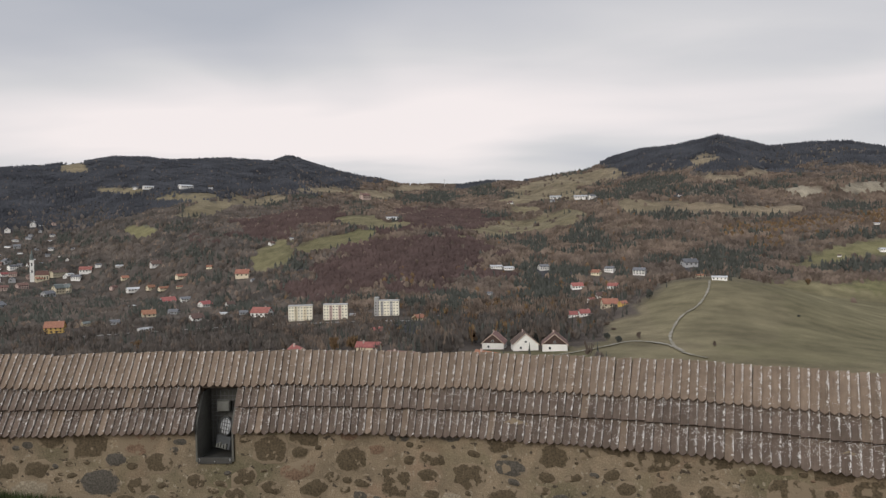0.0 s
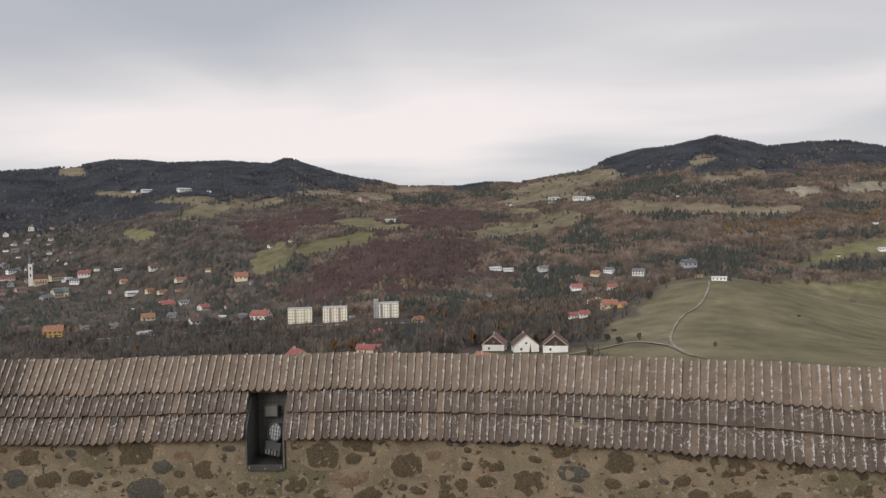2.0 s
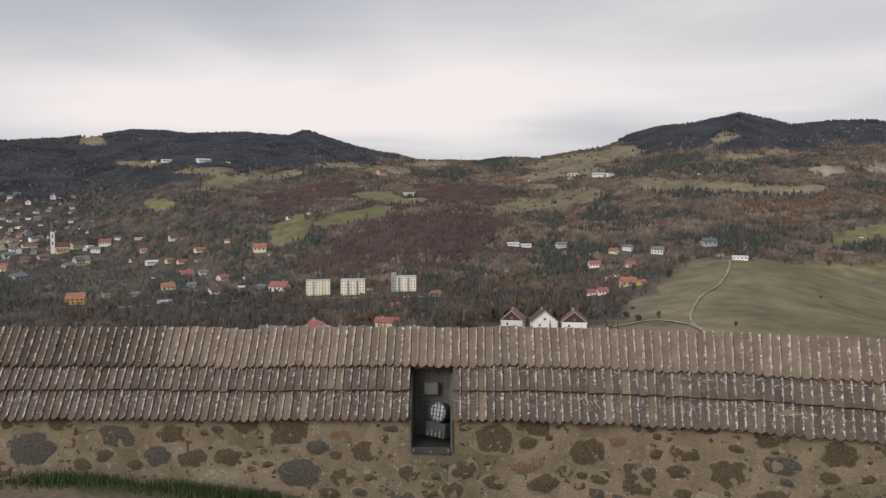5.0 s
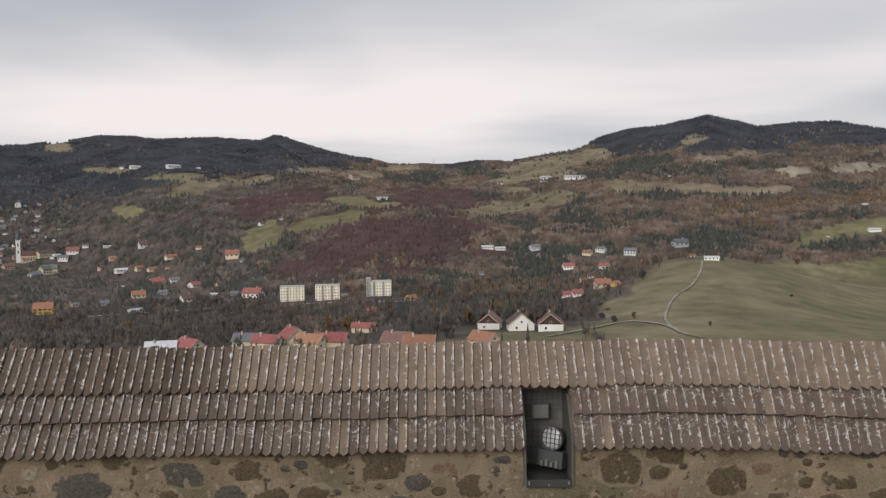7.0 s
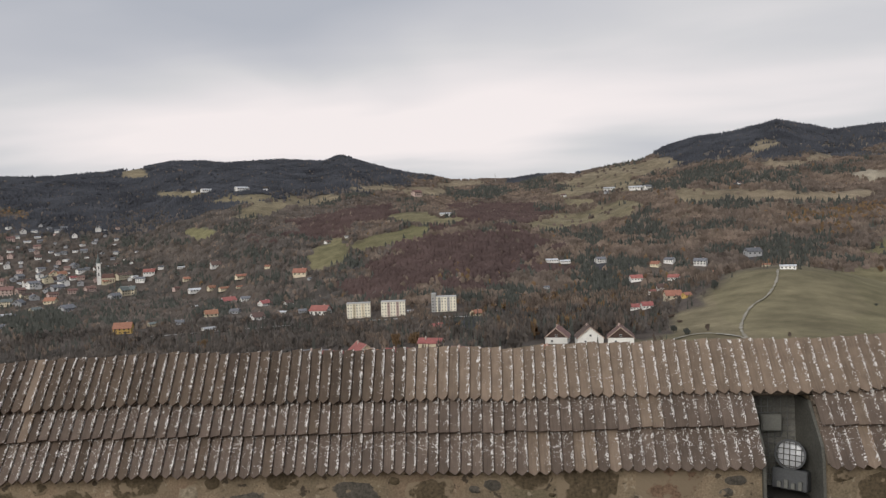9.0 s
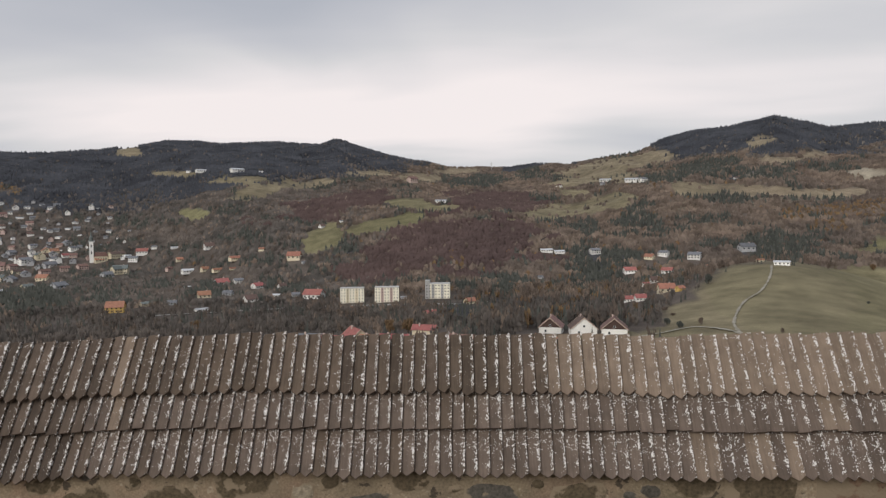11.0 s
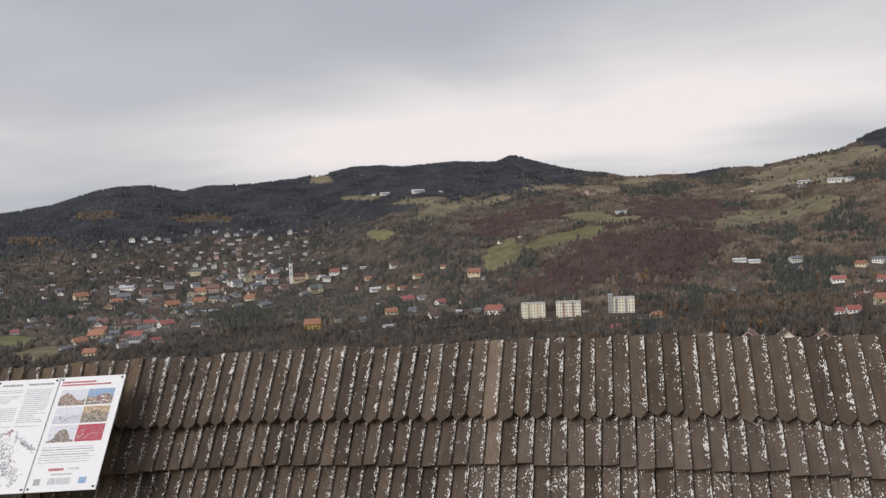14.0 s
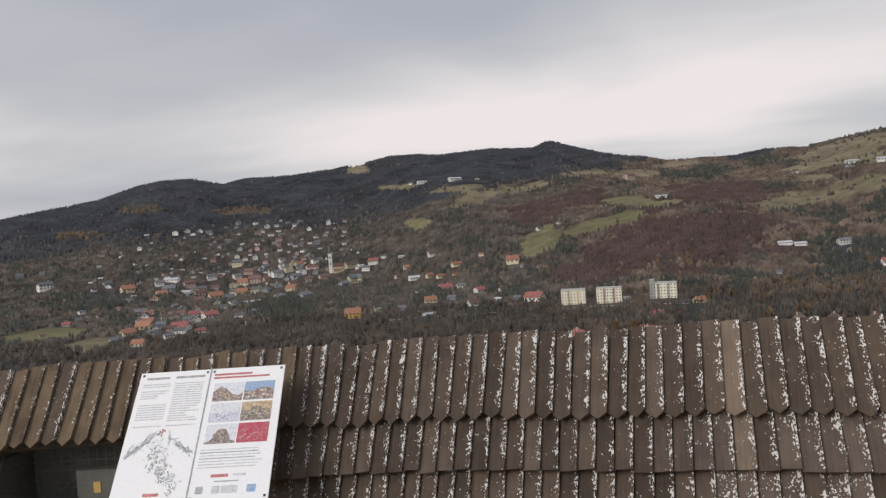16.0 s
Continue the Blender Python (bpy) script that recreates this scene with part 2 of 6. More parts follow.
def mortar_material():
    """Sandy lime mortar: warm and pale, with ruddy and mossy stains, crumbs of grit and dark pits."""
    m = bpy.data.materials.new("lime_mortar")
    m.use_nodes = True
    nt = m.node_tree
    N, L = nt.nodes.new, nt.links.new
    bsdf = nt.nodes["Principled BSDF"]
    bsdf.inputs["Roughness"].default_value = 0.95
    bsdf.inputs["Specular IOR Level"].default_value = 0.15
    geo = N("ShaderNodeNewGeometry")

    def noise_at(scale, detail, shift=0.0):
        mp = N("ShaderNodeMapping")
        mp.inputs["Location"].default_value = (shift, shift * 1.7, shift * 0.6)
        L(geo.outputs["Position"], mp.inputs[0])
        n = N("ShaderNodeTexNoise")
        n.inputs["Scale"].default_value, n.inputs["Detail"].default_value = scale, detail
        L(mp.outputs[0], n.inputs[0])
        return n.outputs[0]

    last = None
    fine = noise_at(60, 4)
    for src, lo, hi, col, most in ((noise_at(3.0, 6), 0.40, 0.62, (0.165, 0.132, 0.090), 0.8), (noise_at(1.1, 5, 4.0), 0.54, 0.66, (0.250, 0.165, 0.115), 0.6), (noise_at(0.9, 5, 9.0), 0.54, 0.68, (0.115, 0.108, 0.062), 0.65),
                                   (noise_at(15, 3, 2.0), 0.60, 0.68, (0.36, 0.31, 0.23), 0.6), (noise_at(11, 4, 6.0), 0.62, 0.66, (0.062, 0.050, 0.038), 0.9)):
        mask = N("ShaderNodeMapRange")
        for k, v in enumerate((lo, hi, 0.0, most)):
            mask.inputs[k + 1].default_value = v
        L(src, mask.inputs[0])
        mx = N("ShaderNodeMix")
        mx.data_type = "RGBA"
        mx.inputs[6].default_value, mx.inputs[7].default_value = (0.262, 0.206, 0.140, 1), (*col, 1)
        if last:
            L(last, mx.inputs[6])
        L(mask.outputs[0], mx.inputs[0])
        last = mx.outputs[2]
    hsv, v = N("ShaderNodeHueSaturation"), N("ShaderNodeMapRange")
    v.inputs[1].default_value, v.inputs[2].default_value, v.inputs[3].default_value, v.inputs[4].default_value = 0.3, 0.7, 0.78, 1.22
    L(fine, v.inputs[0])
    L(v.outputs[0], hsv.inputs["Value"])
    L(last, hsv.inputs["Color"])
    L(hsv.outputs[0], bsdf.inputs["Base Color"])
    bp = N("ShaderNodeBump")
    bp.inputs["Strength"].default_value, bp.inputs["Distance"].default_value = 0.8, 0.012
    L(noise_at(24, 6), bp.inputs["Height"])
    L(bp.outputs[0], bsdf.inputs["Normal"])
    return m


M = {
    "shingle_light": shingle_material("weathered_shingle", (0.232, 0.175, 0.129), (0.137, 0.103, 0.076), 0.0, 0.15),
    "shingle_brown": shingle_material("brown_shingle", (0.121, 0.090, 0.066), (0.061, 0.045, 0.033), 0.0, 0.22),
    "shingle_dark": shingle_material("dark_shingle", (0.117, 0.087, 0.066), (0.059, 0.044, 0.033), 0.0, 0.30),
    "shingle_bare": shingle_material("bare_shingle", (0.198, 0.144, 0.092), (0.075, 0.052, 0.037), -0.085, 0.2),
    "shingle_mid": shingle_material("frosted_shingle", (0.154, 0.117, 0.092), (0.084, 0.064, 0.051), 0.012, 0.16, 0.4),
    "batten": material("old_timber", (0.16, 0.13, 0.10), 0.85, 0.4, 4, 0.4),
    "mortar": mortar_material(),
    "stone": stone_material("rubble_stone", (0.100, 0.078, 0.050)),
    "stone_grey": stone_material("grey_rubble", (0.092, 0.083, 0.069)),
    "stone_pale": stone_material("pale_rubble", (0.26, 0.22, 0.16)),
    "brick": stone_material("brick_rubble", (0.185, 0.125, 0.085)),
    "sheet": material("dark_sheet_metal", (0.075, 0.073, 0.066), 0.55, 0.3, 5, 0.15, metal=0.2),
    "wire": material("galvanised_wire", (0.22, 0.22, 0.22), 0.5, 0.2, 9, 0.0, metal=0.6),
    "lens": material("frosted_glass", (0.46, 0.47, 0.48), 0.25, 0.12, 12, 0.0, spec=0.5),
    "lamp_body": material("lamp_housing", (0.075, 0.078, 0.08), 0.5, 0.2, 8, 0.1),
    "grey_boards": material("grey_boards", (0.125, 0.122, 0.105), 0.8, 0.4, 3, 0.2),
    "rear_board": material("weathered_rear_board", (0.17, 0.166, 0.145), 0.85, 0.4, 3, 0.2),
    "pale_box": material("pale_grey_box", (0.16, 0.16, 0.142), 0.6, 0.2, 8, 0.1),
    "screw": material("bright_screw", (0.5, 0.5, 0.5), 0.35, 0.1, 8, 0.0, metal=0.8),
    "board": material("printed_panel", (0.90, 0.89, 0.89), 0.4, 0.05, 4, 0.0, (0.86, 0.85, 0.86)),
    "print_grey": material("grey_print", (0.48, 0.48, 0.50), 0.5, 0.3, 30, 0.0),
    "print_red": material("red_print", (0.60, 0.22, 0.22), 0.5, 0.3, 30, 0.0),
    "print_blue": material("blue_photo", (0.20, 0.34, 0.58), 0.5, 0.4, 60, 0.0, (0.62, 0.66, 0.72)),
    "print_brown": material("brown_photo", (0.22, 0.15, 0.12), 0.5, 0.5, 75, 0.0, (0.60, 0.55, 0.52)),
    "print_lilac": material("pale_photo", (0.60, 0.58, 0.68), 0.5, 0.4, 60, 0.0, (0.72, 0.72, 0.76)),
    "print_crimson": material("crimson_photo", (0.45, 0.045, 0.09), 0.5, 0.4, 60, 0.0, (0.6, 0.25, 0.25)),
    "print_drawing": material("ink_drawing", (0.66, 0.66, 0.67), 0.5, 0.6, 45, 0.0, (0.22, 0.22, 0.23), fine=120),
    "print_pink": material("pink_print", (0.62, 0.40, 0.38), 0.5, 0.3, 20, 0.0),
    "print_green": material("green_photo", (0.16, 0.19, 0.09), 0.5, 0.5, 75, 0.0, (0.30, 0.30, 0.20)),
    "print_tan": material("tan_photo", (0.48, 0.34, 0.20), 0.5, 0.5, 75, 0.0, (0.62, 0.52, 0.40)),
    "print_dark": material("dark_ink", (0.16, 0.16, 0.17), 0.5, 0.5, 60, 0.0, (0.34, 0.34, 0.36)),
    "print_sky": material("pale_sky_photo", (0.74, 0.74, 0.78), 0.5, 0.2, 30, 0.0, (0.66, 0.68, 0.74)),
    "print_faint": material("faint_print", (0.66, 0.66, 0.68), 0.5, 0.3, 20, 0.0, (0.50, 0.50, 0.52)),
    "court": material("sandy_ground", (0.26, 0.20, 0.145), 0.95, 0.3, 1.5, 0.8, (0.16, 0.125, 0.09)),
    "grass": material("winter_grass", (0.062, 0.092, 0.030), 0.9, 0.3, 6, 0.3, (0.042, 0.058, 0.022), island_var=0.4),
}


# ---- the lie of the land ----
E0 = (0.7, 0.0, 0.5)       # the lookout, where the walk starts
E7 = (-3.54, 2.04, 0.32)   # half way along it
E16 = (-9.29, 5.09, -0.45)  # and where it ends
WALL_PLAN = ((9.5, 5.7), (6.5, 7.15), (4.8, 7.88), (4.0, 8.22), (2.9, 8.62), (1.6, 9.06), (0.3, 9.38), (-1.0, 9.5), (-3.0, 9.42), (-4.7, 9.36),
             (-6.1, 9.30), (-7.9, 9.12), (-9.4, 8.97), (-10.5, 8.87), (-11.85, 8.60), (-12.8, 8.14), (-13.4, 7.90), (-14.6, 7.3), (-16.5, 6.3), (-20.0, 4.5))
# crest of the hills: bearing and elevation in degrees
CREST = ((-180, 1.0), (-75, 1.2), (-62, 1.8), (-55.2, 2.3), (-53.2, 2.7), (-49, 3.4), (-46.3, 4.35), (-44.8, 4.62), (-42.6, 4.68), (-40.4, 4.2), (-38.8, 4.55), (-35.2, 4.65),
         (-32, 5.0), (-29.6, 5.3), (-27.7, 5.7), (-25.5, 5.7), (-24, 5.55), (-20, 5.78), (-16.7, 5.55), (-15.6, 5.88), (-14.6, 5.7), (-11.6, 4.85), (-7.2, 3.80),
         (-4.6, 3.80), (-1.9, 3.70), (-0.15, 3.95), (2.5, 3.88), (6.0, 4.45), (7.7, 4.68), (9.4, 5.5), (11.5, 6.0), (14.3, 6.25), (17.1, 6.80), (19.4, 6.15), (20.5, 5.75),
         (23.4, 5.88), (25.4, 5.8), (27.4, 5.3), (29.6, 4.8), (40, 4.0), (60, 2.5), (180, 1.0))
# distance of the crest, and where the valley floor starts to rise, by bearing
CREST_R = ((-180, 3000), (-60, 2700), (-40, 2700), (-28, 3000), (-12, 2900), (-6, 2500), (3, 2600), (7, 2300), (10, 2500), (20, 2300), (30, 2200), (60, 2500), (180, 3000))
RISE_R = ((-180, 900), (-60, 1250), (-42, 1350), (-30, 1250), (-22, 930), (-12, 860), (0, 820), (8, 840), (16, 900), (30, 950), (60, 900), (180, 900))
VALLEY = ((0, -3.6), (14, -4.5), (40, -12), (100, -28), (200, -47), (300, -58), (400, -64), (520, -74), (700, -83), (900, -84), (5000, -84))
HUMPS = ((-6.8, 1090, 46, 5.2, 180), (16.8, 690, 41, 6.2, 150), (12.0, 1300, 22, 7, 150), (-26, 1750, 30, 6, 250), (-19.0, 1250, 22, 4, 160))


def table(rows, v):
    a = np.array(rows)
    return np.interp(v, a[:, 0], a[:, 1])


def wall_y(x):
    xs = np.array(WALL_PLAN)[::-1]
    return np.interp(x, xs[:, 0], xs[:, 1])


def smooth_noise(x, y, seed, size, octaves=4):
    """Value noise from sums of turned sine waves."""
    rng = np.random.RandomState(seed)
    v = np.zeros_like(x, dtype=float)
    amp, tot = 1.0, 0.0
    for o in range(octaves):
        for k in range(4):
            a, p = rng.uniform(0, math.pi * 2), rng.uniform(0, math.pi * 2)
            f = math.pi * 2 / size * rng.uniform(0.7, 1.4)
            v += amp * np.sin((x * math.cos(a) + y * math.sin(a)) * f + p + 1.3 * np.sin((x * math.sin(a) - y * math.cos(a)) * f * 0.7 + p * 2))
        tot += amp * 2.0
        amp *= 0.5
        size *= 0.47
    return v / tot


def height(x, y):
    x, y = np.asarray(x, float), np.asarray(y, float)
    dx, dy = x - E0[0], y - E0[1]
    az, r = np.degrees(np.arctan2(dx, dy)), np.hypot(dx, dy)
    zc = table(CREST_R, az) * np.tan(np.radians(table(CREST, az)))
    rc, rs = table(CREST_R, az), table(RISE_R, az)
    base = table(VALLEY, r)
    u = np.clip((r - rs) / (rc - rs), 0, None)
    rise = np.where(u < 1, np.clip(u, 0, 1) ** 0.85, 1 - 0.45 * (u - 1))
    z = base + (zc + 84) * rise
    for a, d, h, wa, wr in HUMPS:
        z = z + h * np.exp(-0.5 * ((az - a) / wa) ** 2 - 0.5 * ((r - d) / wr) ** 2)
    rough = np.clip((r - 800) / 900, 0, 1) * np.clip(np.abs(u - 1) * 5, 0, 1)
    z = z + rough * 22 * smooth_noise(x, y, 3, 520, 4)
    # the castle yard inside the wall, sloping down towards it
    foot = np.clip(-2.90 - (x + 5.5) * 0.13, -4.0, -2.75)
    top = np.clip(-1.2 + (x - 0.7) * 0.09, -2.6, -0.6)
    gap = wall_y(x) - 0.2 - y
    court = foot + (top - foot) * np.clip(gap / 8.0, 0, 1) ** 0.8
    inside = (gap > -0.25) & (r < 34)
    fall = np.clip((r - 24) / 10, 0, 1)
    z = np.where(inside, court * (1 - fall) + np.minimum(court, z) * fall, z)
    return z


def spot(az, el, eye=E0, near=150.0):
    """Where the line of sight at that bearing and elevation first meets the land."""
    r = np.concatenate([np.arange(near, 1500, 2.0), np.arange(1500, 3400, 5.0)])
    x, y = eye[0] + r * math.sin(radians(az)), eye[1] + r * math.cos(radians(az))
    g = height(x, y) - (eye[2] + r * math.tan(radians(el)))
    i = int(np.argmax(g > 0)) if (g > 0).any() else len(r) - 1
    return float(x[i]), float(y[i]), float(height(x[i], y[i])), float(r[i])


# land cover, as it lies seen from the lookout: kind, bearing and elevation of the middle, half widths in degrees, slant, tone (0 straw, 1 green)
COVER = []


def cover(kind, az, el, wa, we, slant=0.0, tone=0.0):
    COVER.append((kind, az, el, wa, we, radians(slant), tone))


def meadow(az, el, wa, we, tone, slant=0.0):
    far = 0.08 if we < 1.2 and el > -3 else 0.0     # the trees in front hide the lower edge of a clearing
    cover("meadow", az, el - far, wa, we + far, slant, tone)


# the grassy hill across the road and the fields behind it
meadow(17.0, -6.2, 5.6, 2.7, 0.36)
meadow(22.5, -6.8, 9.5, 3.1, 0.46)
meadow(13.5, -7.6, 4.6, 1.5, 0.26)
meadow(12.2, -6.6, 4.2, 0.95, 0.2, 31)
meadow(11.0, -8.9, 4.5, 0.6, 0.35)
meadow(19.0, -10.0, 11.0, 2.4, 0.35)
meadow(28.0, -4.4, 4.0, 0.95, 0.75)
meadow(26.8, -1.45, 3.6, 0.5, 0.7, 8)
meadow(22.5, -2.6, 1.2, 0.14, 0.5)
meadow(3.0, -10.0, 6.5, 0.85, 0.55)
# clearings on the middle hill
meadow(-16.6, -1.45, 1.7, 0.85, 0.6, 14)
meadow(-13.0, -0.72, 2.4, 0.50, 0.62, 13)
meadow(-10.0, -0.05, 1.3, 0.55, 0.70, 5)
meadow(-9.7, 1.05, 2.0, 0.48, 0.50, -3)
meadow(-7.0, 0.80, 1.3, 0.14, 0.35)
meadow(-26.1, 0.50, 1.1, 0.42, 0.70)
# pale slopes below the western ridge
meadow(-21.0, 2.25, 2.6, 0.50, 0.15, 14)
meadow(-22.6, 2.95, 2.6, 0.32, 0.20)
meadow(-17.4, 2.6, 1.7, 0.30, 0.05, 14)
meadow(-13.3, 3.50, 2.4, 0.15, 0.0)
meadow(-9.0, 3.15, 1.8, 0.34, 0.0)
meadow(-6.4, 3.60, 2.2, 0.24, -0.1)
meadow(-30.2, 5.05, 1.0, 0.40, 0.1)
meadow(-27.0, 3.4, 1.6, 0.14, 0.2)
# the saddle and the fields below it
meadow(5.2, 3.75, 3.4, 0.60, 0.05, 9)
meadow(8.6, 4.35, 1.9, 0.45, 0.0, 4)
meadow(4.6, 2.85, 3.4, 0.50, 0.10, 3)
meadow(2.6, 0.42, 4.6, 0.55, 0.25, 8)
meadow(6.0, 1.35, 1.5, 0.30, 0.25, 6)
meadow(2.6, 1.75, 1.6, 0.20, 0.25)
meadow(11.4, 1.85, 1.9, 0.55, 0.05, -4)
meadow(15.2, 1.75, 3.6, 0.35, -0.1, -5)
meadow(20.0, 1.35, 3.0, 0.28, -0.1)
meadow(15.9, 5.10, 1.0, 0.30, 0.0, 12)
meadow(17.4, 3.75, 1.4, 0.22, -0.1)
meadow(19.8, 4.10, 0.9, 0.25, -0.1)
meadow(23.0, 2.65, 1.5, 0.30, -0.9)
meadow(26.4, 2.70, 1.9, 0.32, -0.9)
# glades by the town
meadow(-53.0, -5.6, 2.6, 0.55, 0.75)
meadow(-50.5, -6.6, 1.8, 0.45, 0.3)
# stands of trees of one kind
cover("beech", -5.6, -1.9, 6.0, 2.3, 0)
cover("beech", -10.8, -3.3, 4.2, 1.5, 12)
cover("beech", -15.5, 0.9, 4.6, 0.8, 10)
cover("beech", -3.5, 1.1, 3.6, 0.9, 0)
cover("conifer", 12.0, 3.25, 2.6, 0.55, 12)
cover("conifer", 14.6, 1.10, 2.6, 0.38, -5)
cover("conifer", 18.5, 0.95, 1.6, 0.22, 0)
cover("conifer", 7.6, -0.75, 2.0, 0.65, 0)
cover("conifer", 3.6, -0.95, 0.9, 0.50, 0)
cover("conifer", -4.4, 2.7, 2.0, 0.6, 0)
cover("conifer", 8.0, 2.6, 1.4, 0.30, 0)
cover("conifer", 16.6, -2.45, 2.8, 0.75, 0)
cover("conifer", 25.6, -2.75, 3.4, 0.42, 0)
cover("conifer", 21.0, -3.15, 2.2, 0.22, -8)
cover("conifer", 5.0, -3.9, 2.4, 1.2, 20)
cover("conifer", -15.2, -2.5, 1.2, 0.45, 0)
cover("conifer", -7.7, 0.45, 0.9, 0.2, 0)
cover("conifer", -24.8, 3.45, 0.5, 0.25, 0)
cover("conifer", 15.0, 2.75, 3.0, 0.40, 0)
cover("conifer", -36.5, -5.2, 2.2, 0.75, 0)
cover("conifer", -3.0, -5.9, 1.0, 0.9, 0)
cover("conifer", -6.3, -7.6, 1.4, 0.8, 0)
cover("conifer", -50.5, -3.6, 2.6, 0.7, 0)
cover("larch", 22.5, 0.25, 3.0, 0.60, 0)
cover("larch", 20.5, -1.0, 1.8, 0.45, 0)
cover("larch", 18.5, -0.2, 1.2, 0.30, 0)
cover("larch", 27.0, 0.6, 2.2, 0.45, 0)
cover("larch", -50.5, 1.1, 1.5, 0.25, 0)
cover("larch", -39.0, 2.2, 2.0, 0.35, 0)
cover("larch", -46.0, 2.6, 1.2, 0.35, 0)


def groves(az, el, seed):
    """Uneven bands along the slopes, about four times as wide as high."""
    return smooth_noise(az, el * 4.2, seed, 7.0, 5)


def open_land(x, y):
    """How open the land is (0 wood to 1 meadow), its tone, and the kind of a stand of one sort (0 none, 1 beech, 2 conifer, 3 larch)."""
    best, tone, stand = np.zeros_like(x), np.zeros_like(x), np.zeros_like(x)
    r = np.hypot(x - E0[0], y - E0[1])
    az, el = np.degrees(np.arctan2(x - E0[0], y - E0[1])), np.degrees(np.arctan2(height(x, y) - E0[2], r))
    fine = 0.5 * smooth_noise(x, y, 11, 110, 5) + 0.8 * groves(az, el, 13)
    for kind, a, e, wa, we, slant, t in COVER:
        da, de = az - a, el - e
        u = da * math.cos(slant) + de * math.sin(slant)
        v = de * math.cos(slant) - da * math.sin(slant)
        d = np.sqrt((u / wa) ** 2 + (v / we) ** 2)
        if kind == "meadow":
            q = np.clip((1.10 - d - (0.36 if we < 1.2 else 0.08) * fine) / 0.22, 0, 1)
            tone = np.where(q > best, t, tone)
            best = np.maximum(best, q)
        else:
            stand = np.where(d + 0.6 * fine < 1.0, {"beech": 1, "conifer": 2, "larch": 3}[kind], stand)
    # thin rough grass between the bushes of the eastern slopes
    rough = np.clip((groves(az, el, 17) - 0.24) / 0.2, 0, 0.5) * ((az > 2) & (el > -0.3) & (r > 900))
    tone = np.where(rough > best, -0.15, tone)
    best = np.maximum(best, rough)
    return best * (r > 150), tone, stand


def from_arrays(name, verts, faces, mats, smooth=False):
    me = bpy.data.meshes.new(name)
    k = faces.shape[1]
    me.vertices.add(len(verts))
    me.vertices.foreach_set("co", np.ascontiguousarray(verts, dtype=np.float32).ravel())
    me.loops.add(faces.size)
    me.loops.foreach_set("vertex_index", np.ascontiguousarray(faces, dtype=np.int32).ravel())
    me.polygons.add(len(faces))
    me.polygons.foreach_set("loop_start", np.arange(0, faces.size, k, dtype=np.int32))
    me.polygons.foreach_set("loop_total", np.full(len(faces), k, dtype=np.int32))
    me.polygons.foreach_set("use_smooth", np.full(len(faces), smooth, dtype=bool))
    for m in mats:
        me.materials.append(m)
    me.update(calc_edges=True)
    me.validate()
    return me


def ground_material():
    m = bpy.data.materials.new("land_cover")
    m.use_nodes = True
    nt = m.node_tree
    N, L = nt.nodes.new, nt.links.new
    bsdf = nt.nodes["Principled BSDF"]
    bsdf.inputs["Roughness"].default_value = 0.95
    bsdf.inputs["Specular IOR Level"].default_value = 0.1
    at = N("ShaderNodeAttribute")
    at.attribute_name = "cover"
    co = N("ShaderNodeTexCoord")
    last = at.outputs["Color"]
    for scale, amount in ((0.012, 0.24), (0.06, 0.24), (1.4, 0.12), (14.0, 0.25)):
        n = N("ShaderNodeTexNoise")
        n.inputs["Scale"].default_value, n.inputs["Detail"].default_value = scale, 4
        L(co.outputs["Object"], n.inputs[0])
        r = N("ShaderNodeMapRange")
        r.inputs[1].default_value, r.inputs[2].default_value = 0.3, 0.7
        r.inputs[3].default_value, r.inputs[4].default_value = 1 - amount, 1 + amount
        L(n.outputs[0], r.inputs[0])
        h = N("ShaderNodeHueSaturation")
        L(r.outputs[0], h.inputs["Value"])
        L(last, h.inputs["Color"])
        last = h.outputs[0]
    L(last, bsdf.inputs["Base Color"])
    bp = N("ShaderNodeBump")
    bp.inputs["Strength"].default_value, bp.inputs["Distance"].default_value = 0.5, 0.03
    L(n.outputs[0], bp.inputs["Height"])
    L(bp.outputs[0], bsdf.inputs["Normal"])
    return m


def forest_line(az, x, y):
    """The elevation, in degrees, above which dark spruce forest covers the hills."""
    return np.interp(az, (-60, -40, -24, -18, -10, 7, 9, 30), (-0.6, 0.4, 1.0, 2.6, 3.6, 9, 4.2, 3.9)) + 0.5 * smooth_noise(x, y, 51, 300, 3)


